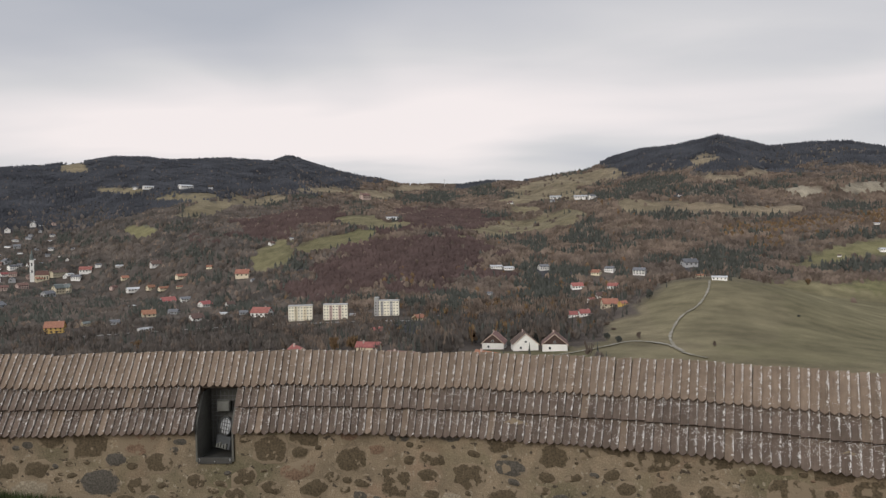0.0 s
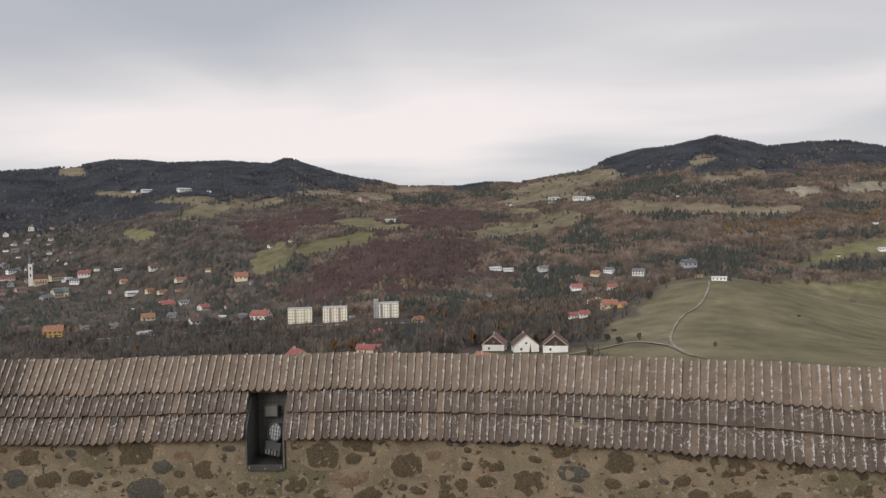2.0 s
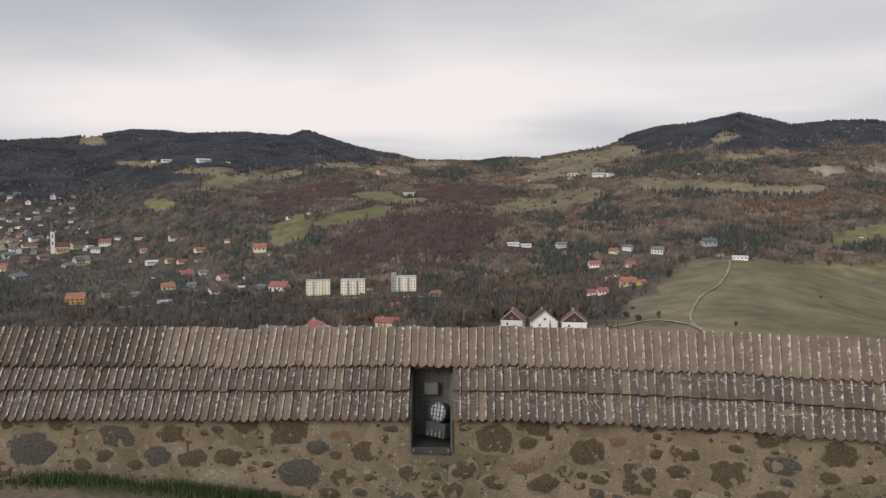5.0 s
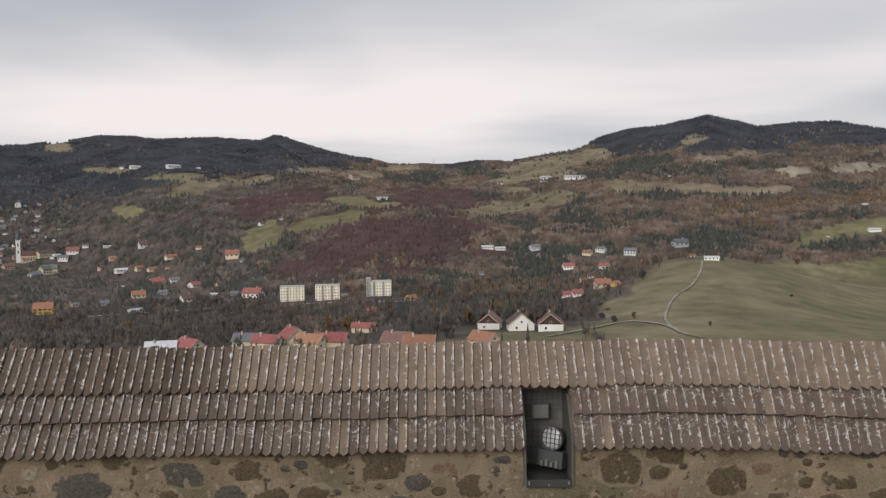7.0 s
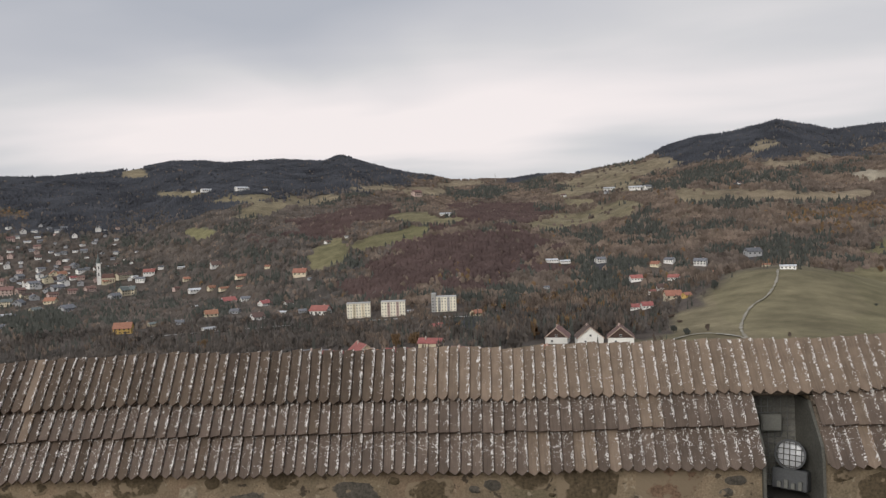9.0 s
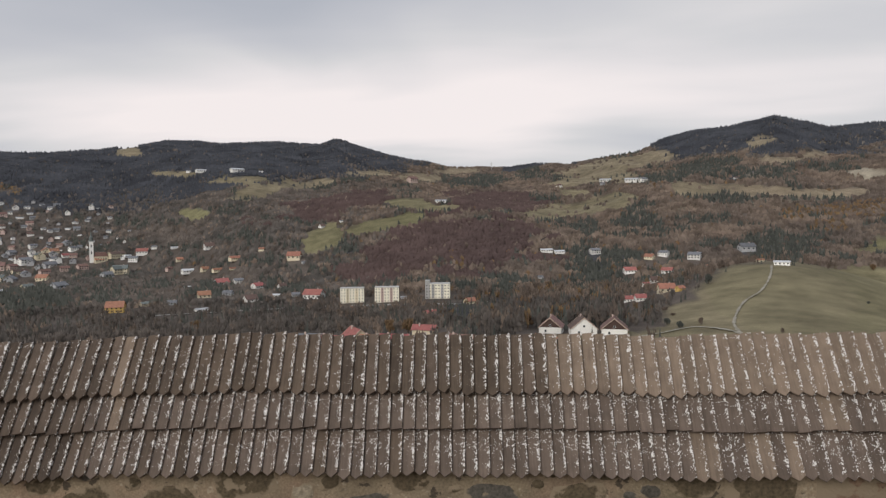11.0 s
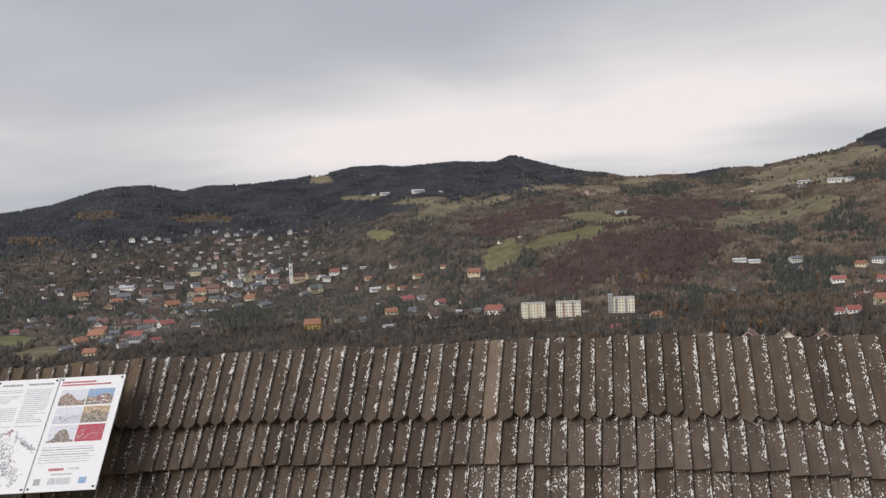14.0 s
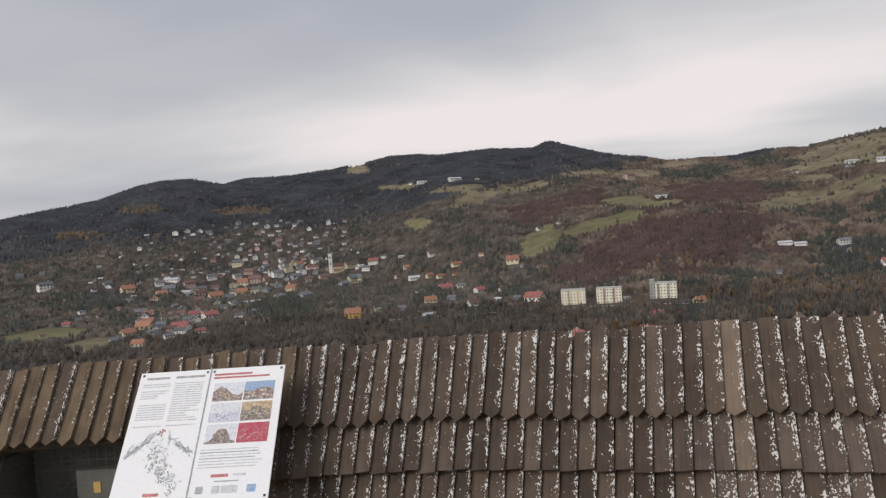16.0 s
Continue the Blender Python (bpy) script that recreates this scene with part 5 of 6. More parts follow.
# spruces and bushes that stand alone on the fields
def lone_tree(az, el, h, wide, mat, shape, label, seed, eye=E0):
    x, y, z, r = spot(az, el, eye)
    th = new("tree")
    th.matrix_basis = pose(x, y, z)
    rng = np.random.RandomState(seed)
    bm = bmesh.new()
    bmesh.ops.create_cone(bm, cap_ends=True, segments=7, radius1=0.03 * h, radius2=0.008 * h, depth=h * 0.75, matrix=Matrix.Translation((0, 0, h * 0.33)))
    part("trunk", bm, "trunk", th)
    pts = np.zeros((1, 3))
    if shape == "cone":
        me = scatter_mesh("crown", M[mat], "cone", np.zeros((5, 3)), np.full(5, wide) * rng.uniform(0.8, 1.1, 5), np.full(5, h), seed)
    else:
        n = 24
        p = np.stack([rng.uniform(-0.3, 0.3, n) * wide, rng.uniform(-0.3, 0.3, n) * wide, rng.uniform(0.1, 0.5, n) * h], -1)
        me = scatter_mesh("crown", M[mat], "crown", p, np.full(n, wide * 0.5), np.full(n, h * 0.5), seed)
    crown = new("crown", me)
    crown.parent = th
    return tagged(th, label, "tree", "lone trees")


for i, (az, el, h, w, mat, shape, label) in enumerate((
        (12.2, -5.2, 8, 6, "conifer", "round", "dark evergreen bush at the field edge"), (9.9, -8.5, 4.5, 4, "conifer", "round", "dark evergreen bush by a lane"),
        (9.0, -8.3, 4.5, 4, "conifer", "round", "dark evergreen bush by a lane"), (8.0, -8.35, 5, 3.5, "conifer", "cone", "dark young spruce by a lane"), (11.4, -8.2, 4.5, 3, "scrub", "round", "bare brown bush by a lane"),
        (23.0, -4.0, 8, 7, "larch", "round", "golden bush on the field"), (26.0, -2.5, 14, 6, "conifer", "cone", "dark spruce on a green field"), (22.4, -6.3, 2.0, 2.2, "conifer", "round", "small dark bush on the field"),
        (9.0, -7.2, 2.5, 5, "scrub", "round", "bare brown hedge on the slope"), (16.8, -8.6, 3, 2, "scrub", "round", "bare sapling at the field's foot"), (9.5, -7.6, 2.2, 4, "scrub", "round", "bare brown hedge on the slope"),
        (-10.8, -9.0, 9, 7, "larch", "round", "golden tree among orange roofs"), (-12.2, -9.0, 9, 7, "larch", "round", "golden tree among orange roofs"), (-26.5, -8.2, 8, 7, "larch", "round", "golden tree below the town"),
        (-11.6, -8.6, 12, 7, "conifer", "cone", "dark spruce among orange roofs"), (-8.3, -8.2, 13, 7, "conifer", "cone", "dark spruce beside a red roof"), (-3.8, -7.0, 16, 8, "conifer", "cone", "dark spruce beside the flats"))):
    lone_tree(az, el, h, w, mat, shape, label, 60 + i)
for i, (az, el, h) in enumerate(((-38.0, -6.2, 15), (-37.5, -6.4, 17), (-37.0, -6.15, 14), (-36.5, -6.35, 18), (-35.9, -6.2, 17), (-35.4, -6.4, 19), (-34.9, -6.2, 15), (-34.3, -6.35, 13), (-39.0, -5.7, 12), (-31.0, -5.6, 13), (-28.6, -5.2, 14), (-23.2, -5.2, 13))):
    lone_tree(az, el, h, h * 0.6, "conifer", "cone", "tall dark spruce among the town houses", 90 + i, E16)

# mast on the saddle
x, y, z, r = spot(-3.4, 3.6)
mast = new("mast")
mast.matrix_basis = pose(x, y, z)
part("pole", box(-0.5, 0.5, -0.5, 0.5, 0, 26), "concrete", mast)
for zz in (14, 20):
    part("crossarm", box(-3.5, 3.5, -0.3, 0.3, zz, zz + 0.7), "concrete", mast)
tagged(mast, "slim grey power mast on the saddle", "mast")

make_woods()


# ---- the castle wall and its shingled cap ----
Z0 = -1.515                      # lower edge of the upper course of shingles
SLOPE = radians(54.5)
CS, SN = math.cos(SLOPE), math.sin(SLOPE)


def wall_line():
    P = [Vector((a, b, 0)) for a, b in WALL_PLAN]
    out = []
    for i in range(len(P) - 1):
        p0, p3 = P[max(i - 1, 0)], P[min(i + 2, len(P) - 1)]
        for k in range(24):
            t = k / 24
            out.append(0.5 * ((2 * P[i]) + (P[i + 1] - p0) * t + (2 * p0 - 5 * P[i] + 4 * P[i + 1] - p3) * t * t + (3 * P[i] - p0 - 3 * P[i + 1] + p3) * t ** 3))
    out.append(P[-1])
    pts = np.array([(p.x, p.y) for p in out])
    # even out the small bends of the plan
    for _ in range(60):
        pts[1:-1] = pts[1:-1] * 0.5 + (pts[:-2] + pts[2:]) * 0.25
    s = np.concatenate([[0], np.cumsum(np.hypot(*np.diff(pts, axis=0).T))])
    return pts, s


LINE, LINE_S = wall_line()


def s_of(x):
    return float(np.interp(-x, -LINE[:, 0], LINE_S))


def wall_frame(s, n=0.0, z=0.0):
    """The pose on the wall s metres along it: x to the right as seen from the yard, y outwards, z up."""
    x, y = float(np.interp(s, LINE_S, LINE[:, 0])), float(np.interp(s, LINE_S, LINE[:, 1]))
    x2, y2 = float(np.interp(s + 0.15, LINE_S, LINE[:, 0])), float(np.interp(s + 0.15, LINE_S, LINE[:, 1]))
    x1, y1 = float(np.interp(s - 0.15, LINE_S, LINE[:, 0])), float(np.interp(s - 0.15, LINE_S, LINE[:, 1]))
    d = Vector((x1 - x2, y1 - y2, 0)).normalized()
    out = Vector((-d.y, d.x, 0))
    zz = Z0 - 0.10 * min(max((-9.3 - x) / 3.3, 0), 1.3) + 0.012 * math.sin(s * 1.1) + 0.006 * math.sin(s * 2.7 + 1)
    m = Matrix.Identity(4)
    m.col[0][:3], m.col[1][:3], m.col[2][:3] = d, out, (0, 0, 1)
    m.col[3][:3] = (x + out.x * n, y + out.y * n, zz + z)
    return m


def sweep(profile, s0, s1, step=0.3):
    bm = bmesh.new()
    k = max(2, int(abs(s1 - s0) / step) + 1)
    rings = []
    for i in range(k):
        f = wall_frame(s0 + (s1 - s0) * i / (k - 1))
        rings.append([bm.verts.new(f @ Vector((0, n, z))) for n, z in profile])
    c = len(profile)
    for a, b in zip(rings, rings[1:]):
        for i in range(c):
            bm.faces.new((a[i], a[(i + 1) % c], b[(i + 1) % c], b[i]))
    bm.faces.new(rings[0])
    bm.faces.new(rings[-1][::-1])
    bmesh.ops.recalc_face_normals(bm, faces=bm.faces)
    return bm


OP = (s_of(-2.622), s_of(-3.117))        # the narrow loophole
OP2 = (s_of(-12.45), s_of(-13.45))       # the wide one behind the panel
S_END = (s_of(8.5), s_of(-18.5))
FULL = [(-0.22, -3.0), (-0.22, -0.42), (0.10, 0.02), (0.32, 0.30), (0.42, 0.30), (0.62, -0.05), (0.62, -6.5), (-0.22, -6.5)]
SILL = [(-0.22, -3.0), (-0.22, -0.88), (0.62, -0.88), (0.62, -6.5), (-0.22, -6.5)]
BACK = [(0.34, -0.88), (0.34, 0.26), (0.42, 0.30), (0.62, -0.05), (0.62, -0.88)]
walls = []
for name, prof, a, b in (("wall_east", FULL, S_END[0], OP[0]), ("wall_middle", FULL, OP[1], OP2[0]), ("wall_west", FULL, OP2[1], S_END[1]),
                         ("wall_sill", SILL, OP[0], OP[1]), ("wall_sill_wide", SILL, OP2[0], OP2[1]), ("wall_back_wide", BACK, OP2[0], OP2[1])):
    walls.append(tagged(part(name, sweep(prof, a, b), "mortar"), "old castle wall of rubble stone in sandy mortar", "wall", kind="structure"))


def slope_point(n, z, d, lift=0.0):
    """d metres down the slope from (n, z), lift metres off it."""
    return n - d * CS - lift * SN, z - d * SN + lift * CS


def slab(d0, d1, lift0, lift1):
    return [slope_point(0, 0, d0, lift0), slope_point(0, 0, d1, lift0), slope_point(0, 0, d1, lift1), slope_point(0, 0, d0, lift1)]


roof_parts = []
for name, a, b, low, lab in (("roof_east", S_END[0], OP[1], (S_END[0], OP[0]), "grey-brown split-wood shingle cap with pale lichen"),
                        ("roof_middle", OP[1], OP2[1], (OP[1], OP2[0]), "weathered dark and brown shingle cap crusted with lichen"),
                        ("roof_west", OP2[1], S_END[1], (OP2[1], S_END[1]), "bare brown wooden shingle cap on the wall")):
    deck = part(name, sweep([slope_point(0, 0, -0.525, -0.03), slope_point(0, 0, -0.04, -0.03), slope_point(0, 0, -0.04, 0.0), slope_point(0, 0, -0.525, 0.0)], a, b), "batten")
    tagged(deck, lab, "roof", kind="structure")
    part("lower_deck", sweep(slab(-0.10, 0.55, -0.055, -0.03), *low), "batten", deck)
    part("back_slope", sweep([(0.34, 0.38), (0.95, -0.50), (0.97, -0.47), (0.35, 0.42)], a, b), "batten", deck)
    part("batten", sweep(slab(0.02, 0.06, -0.03, 0.005), *low), "batten", deck)
    roof_parts.append((deck, a, b, low))


# ---- the loophole with its floodlight ----
def cyl(rad, depth, seg=24, rad2=None):
    bm = bmesh.new()
    bmesh.ops.create_cone(bm, cap_ends=True, segments=seg, radius1=rad, radius2=rad if rad2 is None else rad2, depth=depth)
    return bm


def floodlight(m, rad, label):
    """Round floodlight with a wire guard, on a ballast box; faces -y."""
    th = new("floodlight")
    th.matrix_basis = m
    turn = Matrix.Rotation(radians(90), 4, "X")
    can = part("housing", cyl(rad * 1.12, 0.11, 28, rad * 0.95), "lamp_body", th, matrix=Matrix.Translation((0, 0.06, 0)) @ Matrix.Rotation(radians(-90), 4, "X"))
    bm = bmesh.new()
    bmesh.ops.create_uvsphere(bm, u_segments=28, v_segments=12, radius=rad)
    bmesh.ops.scale(bm, vec=(1, 0.22, 1), verts=bm.verts)
    for f in bm.faces:
        f.smooth = True
    part("lens", bm, "lens", th, "round white lens behind a wire guard")
    for k in range(-2, 3):
        q = k * rad * 0.42
        half = math.sqrt(max(rad * rad - q * q, 0)) * 1.02
        y = -rad * 0.26
        part("guard_wire", box(q - 0.003, q + 0.003, y - 0.006, y, -half, half), "sheet", th)
        part("guard_wire", box(-half, half, y - 0.010, y - 0.004, q - 0.003, q + 0.003), "sheet", th)
    ring = bmesh.new()
    segs = 28
    loops = []
    for k in range(segs):
        a = math.pi * 2 * k / segs
        loops.append([ring.verts.new((math.cos(a) * q, y, math.sin(a) * q)) for q, y in ((rad * 1.13, 0.0), (rad * 1.13, -0.02), (rad * 0.99, -0.02), (rad * 0.99, 0.0))])
    for a, b in zip(loops, loops[1:] + loops[:1]):
        for i in range(4):
            ring.faces.new((a[i], a[(i + 1) % 4], b[(i + 1) % 4], b[i]))
    bmesh.ops.recalc_face_normals(ring, faces=ring.faces)
    part("rim", ring, "lamp_body", th)
    part("ballast_box", box(-rad * 1.25, rad * 1.25, -0.02, 0.16, -rad * 2.6, -rad * 1.08, 0.008), "lamp_body", th)
    for k in range(4):
        part("terminal", box(-0.09 + k * 0.055, -0.06 + k * 0.055, -0.05, -0.021, -rad * 2.5, -rad * 2.5 + 0.05 + 0.02 * (k % 2), 0.003), "pale_box", th)
    return tagged(th, label, "floodlight", "floodlights in the wall")


def loophole(s0, s1, boards):
    f = wall_frame((s0 + s1) / 2)
    w = abs(s1 - s0) / 2
    th = new("loophole_lining")
    th.matrix_basis = f
    side = [(0.03, -0.03), slope_point(0, 0, 0.42, -0.02), (-0.25, -0.50), (-0.25, -0.875), (0.335, -0.875), (0.335, -0.03)]
    for x in (-w + 0.001, w - 0.025):
        bm = bmesh.new()
        a = [bm.verts.new((x, n, z)) for n, z in side]
        b = [bm.verts.new((x + 0.024, n, z)) for n, z in side]
        bm.faces.new(a)
        bm.faces.new(b[::-1])
        for i in range(len(side)):
            bm.faces.new((a[i], b[i], b[(i + 1) % len(side)], a[(i + 1) % len(side)]))
        bmesh.ops.recalc_face_normals(bm, faces=bm.faces)
        part("side_plate", bm, "grey_boards", th)
    part("floor_plate", box(-w + 0.026, w - 0.026, -0.24, 0.33, -0.872, -0.85), "sheet", th)
    part("front_plate", box(-w + 0.026, w - 0.026, -0.25, -0.235, -0.90, -0.82, 0.003), "sheet", th)
    if boards:
        part("rear_plate", box(-w + 0.026, w - 0.026, 0.305, 0.33, -0.845, -0.03), "rear_board", th)
    for x, z in ((-w + 0.05, -0.86), (w - 0.05, -0.86), (0, -0.87), (-w + 0.05, -0.84), (w - 0.05, -0.84)):
        part("screw", box(x - 0.008, x + 0.008, -0.256, -0.250, z - 0.008, z + 0.008, 0.002), "screw", th)
    n = int((2 * w - 0.1) / 0.055)
    for k in range(n):
        x = -w + 0.06 + k * 0.055
        part("mesh_wire", box(x - 0.002, x + 0.002, 0.272, 0.276, -0.80, -0.06), "wire", th)
    for k in range(13):
        z = -0.79 + k * 0.055
        part("mesh_wire", box(-w + 0.04, w - 0.04, 0.268, 0.272, z - 0.002, z + 0.002), "wire", th)
    return tagged(th, "dark sheet-metal lining of a wall loophole", "niche"), f


lining, f1 = loophole(*OP, True)
floodlight(f1 @ pose(0.07, 0.02, -0.485, -12, 0, -34), 0.112, "grey floodlight with wire guard in a wall loophole")
jb = new("junction_box")
jb.matrix_basis = f1 @ pose(-0.02, 0.24, -0.26)
part("body", box(-0.09, 0.09, -0.05, 0.02, -0.075, 0.075, 0.008), "pale_box", jb)
part("lid", box(-0.08, 0.08, -0.062, -0.05, -0.065, 0.065, 0.004), "pale_box", jb)
tagged(jb, "pale grey junction box on the loophole mesh", "junction box")
lining2, f2 = loophole(*OP2, True)
floodlight(f2 @ pose(-0.34, 0.04, -0.43, -12, 0, 0), 0.085, "grey floodlight with wire guard in the wide loophole")
floodlight(f2 @ pose(-0.03, 0.06, -0.44, -12, 0, 0), 0.085, "grey floodlight with wire guard in the wide loophole")
jb2 = new("junction_box")
jb2.matrix_basis = f2 @ pose(-0.05, 0.20, -0.26)
part("body", box(-0.13, 0.13, -0.05, 0.05, -0.10, 0.10, 0.008), "pale_box", jb2)
part("warning_mark", box(-0.022, 0.022, -0.055, -0.050, -0.035, 0.03), "ochre_plaster", jb2, "yellow warning mark")
tagged(jb2, "pale grey electric box with a yellow mark", "junction box")


# ---- the information panel, fixed above the shingles ----
def info_panel():
    tl, tr = Vector((-12.642, 8.229, -1.183)), Vector((-11.846, 8.527, -1.174))
    u = (tr - tl).normalized()
    h = Vector((0, 0, 1)).cross(u).normalized()
    a = radians(50)
    d = -math.sin(a) * Vector((0, 0, 1)) - math.cos(a) * h
    nrm = u.cross(-d)
    m = Matrix.Identity(4)
    m.col[0][:3], m.col[1][:3], m.col[2][:3], m.col[3][:3] = u, -d, nrm, tl
    W, H = 0.85, 0.775
    th = new("information_panel")
    th.matrix_basis = m
    half = W * 0.492
    lft = part("left_sheet", box(0, half - 0.002, -H, 0, -0.008, 0, 0.002), "board", th)
    rgt = part("right_sheet", box(half + 0.002, W, -H, 0, -0.008, 0, 0.002), "board", th)
    part("fold_strip", box(half - 0.004, half + 0.004, -H + 0.002, 0.006, -0.006, 0.003, 0.001), "print_grey", th)
    for x in (0.12, W - 0.12):
        part("bracket", box(x - 0.02, x + 0.02, -H + 0.02, -0.02, -0.20, -0.009, 0.004), "sheet", th)
    for x in (0.02, half - 0.02, half + 0.02, W - 0.02):
        for y in (-0.02, -H + 0.02):
            part("screw", box(x - 0.006, x + 0.006, y - 0.006, y + 0.006, 0.0, 0.003), "sheet", th)
    layer = [0.0004]

    def ink(x0, x1, y0, y1, mat, parent, name="print"):
        part(name, box(x0 * W, x1 * W, -y1 * H, -y0 * H, 0.0, 0.0012 + layer[0]), mat, parent)

    rng = random.Random(5)
    for a, b in ((0.05, 0.21), (0.255, 0.455)):
        ink(a, b, 0.045, 0.062, "print_grey", lft, "heading")
    y = 0.10
    while y < 0.44:
        for a, b in ((0.035, 0.225), (0.255, 0.455)):
            if rng.random() < 0.9:
                ink(a, b - (0.09 * rng.random() if rng.random() < 0.2 else 0), y, y + 0.007, "print_faint", lft, "text_line")
        y += 0.0185
    # the drawing of the castle hill: ink strokes down both flanks, terraces of houses along the valley between them
    def strokes(marks, mat, up, parent, name):
        """Short tapered strokes, each from x, y on the sheet, of a length, a width and a turn."""
        bm = bmesh.new()
        for x, y, ln, wd, turn in marks:
            c, sn = math.cos(turn), math.sin(turn)
            pts = [(-ln, 0), (-ln * 0.3, wd), (ln * 0.6, wd * 0.8), (ln, 0), (ln * 0.4, -wd), (-ln * 0.5, -wd * 0.7)]
            up_v = [bm.verts.new((x * W + px * c - py * sn, -y * H - px * sn - py * c, up)) for px, py in pts]
            lo_v = [bm.verts.new((v.co.x, v.co.y, 0.0)) for v in up_v]
            bm.faces.new(up_v)
            for i in range(6):
                bm.faces.new((lo_v[i], lo_v[(i + 1) % 6], up_v[(i + 1) % 6], up_v[i]))
        bmesh.ops.recalc_face_normals(bm, faces=bm.faces)
        part(name, bm, mat, parent)

    def along(n, a, b, spread, ln, wd, turn, wild=0.35):
        out = []
        for _ in range(n):
            t = rng.random()
            out.append((a[0] + (b[0] - a[0]) * t + rng.gauss(0, spread), a[1] + (b[1] - a[1]) * t + rng.gauss(0, spread), ln * rng.uniform(0.4, 1.2), wd * rng.uniform(0.5, 1.3), turn + rng.gauss(0, wild)))
        return out

    strokes(along(26, (0.20, 0.50), (0.05, 0.64), 0.012, 0.030, 0.005, -0.75), "print_faint", 0.0010, lft, "drawing")
    strokes(along(22, (0.30, 0.53), (0.45, 0.645), 0.010, 0.028, 0.005, 0.6), "print_faint", 0.0011, lft, "drawing")
    strokes(along(30, (0.17, 0.53), (0.04, 0.665), 0.010, 0.016, 0.003, -0.75) + along(24, (0.36, 0.58), (0.46, 0.66), 0.010, 0.014, 0.003, 0.6), "print_grey", 0.0013, lft, "drawing")
    strokes(along(60, (0.23, 0.56), (0.27, 0.74), 0.045, 0.013, 0.0035, 0.0, 1.0) + along(50, (0.27, 0.72), (0.40, 0.90), 0.030, 0.013, 0.0035, 0.6, 0.6), "print_faint", 0.0014, lft, "drawing")
    strokes(along(36, (0.22, 0.57), (0.24, 0.72), 0.04, 0.010, 0.0025, 0.0, 1.0) + along(40, (0.24, 0.72), (0.39, 0.90), 0.022, 0.011, 0.003, 0.7, 0.5), "print_grey", 0.0016, lft, "drawing")
    strokes(along(16, (0.21, 0.60), (0.25, 0.75), 0.02, 0.008, 0.0025, 1.2, 0.6) + along(16, (0.25, 0.75), (0.38, 0.90), 0.015, 0.008, 0.0025, 0.7, 0.5), "print_dark", 0.0018, lft, "drawing")
    strokes(along(12, (0.215, 0.49), (0.265, 0.48), 0.008, 0.010, 0.005, 1.5, 0.3) + along(6, (0.30, 0.72), (0.34, 0.76), 0.01, 0.008, 0.003, 1.5, 0.3), "print_pink", 0.0020, lft, "drawing")
    ink(0.21, 0.31, 0.925, 0.945, "print_red", lft, "caption")
    ink(0.21, 0.27, 0.952, 0.962, "print_red", lft, "caption")
    ink(0.52, 0.78, 0.045, 0.06, "print_red", rgt, "heading")
    ink(0.52, 0.90, 0.072, 0.086, "print_red", rgt, "heading")
    def photo(x0, y0, sky, land, level, accents):
        """A small colour picture: a sky, land with a ragged top, and patches of other colours on it."""
        x1, y1 = x0 + 0.20, y0 + 0.145
        ink(x0, x1, y0, y1, sky, rgt, "photograph")
        n = 14
        top = [(x0 + (x1 - x0) * i / n, y0 + 0.145 * min(0.95, max(0.05, level(i / n) + rng.uniform(-0.05, 0.05)))) for i in range(n + 1)]
        bm = bmesh.new()
        pts = top + [(x1, y1), (x0, y1)]
        hi = [bm.verts.new((x * W, -y * H, 0.0020)) for x, y in pts]
        lo = [bm.verts.new((x * W, -y * H, 0.0)) for x, y in pts]
        bm.faces.new(hi)
        for i in range(len(pts)):
            bm.faces.new((lo[i], lo[(i + 1) % len(pts)], hi[(i + 1) % len(pts)], hi[i]))
        bmesh.ops.recalc_face_normals(bm, faces=bm.faces)
        part("photograph", bm, land, rgt)
        for k, (mat, count, size) in enumerate(accents):
            marks = []
            for _ in range(count):
                u = rng.uniform(0.08, 0.92)
                v = min(0.93, max(0.1, level(u))) + rng.random() * (0.9 - min(0.9, max(0.1, level(u))))
                marks.append((x0 + 0.20 * u, y0 + 0.145 * v, size * rng.uniform(0.5, 1.1), size * rng.uniform(0.3, 0.6), rng.uniform(-0.4, 0.4)))
            strokes(marks, mat, 0.0024 + 0.0003 * k, rgt, "photograph")

    photo(0.535, 0.125, "print_sky", "print_brown", lambda u: 0.45 - 0.25 * math.sin(u * 6), (("print_tan", 14, 0.010), ("print_pink", 8, 0.008), ("print_dark", 8, 0.007)))
    photo(0.745, 0.125, "print_blue", "print_brown", lambda u: 0.42 + 0.1 * math.sin(u * 7), (("print_sky", 9, 0.010), ("print_tan", 9, 0.009), ("print_red", 7, 0.008), ("print_dark", 6, 0.006)))
    photo(0.535, 0.287, "print_sky", "print_lilac", lambda u: 0.50, (("print_sky", 8, 0.012), ("print_grey", 10, 0.008), ("print_dark", 4, 0.008)))
    photo(0.745, 0.287, "print_tan", "print_brown", lambda u: 0.35 + 0.12 * math.sin(u * 9), (("print_green", 12, 0.011), ("print_tan", 12, 0.008), ("print_dark", 10, 0.007)))
    photo(0.535, 0.450, "print_sky", "print_brown", lambda u: 0.92 - 0.68 * math.exp(-((u - 0.52) / 0.27) ** 4), (("print_dark", 16, 0.009), ("print_tan", 8, 0.006), ("print_green", 5, 0.008)))
    photo(0.745, 0.450, "print_crimson", "print_crimson", lambda u: 0.3, (("print_pink", 16, 0.009), ("print_red", 14, 0.009), ("print_brown", 6, 0.006)))
    y = 0.635
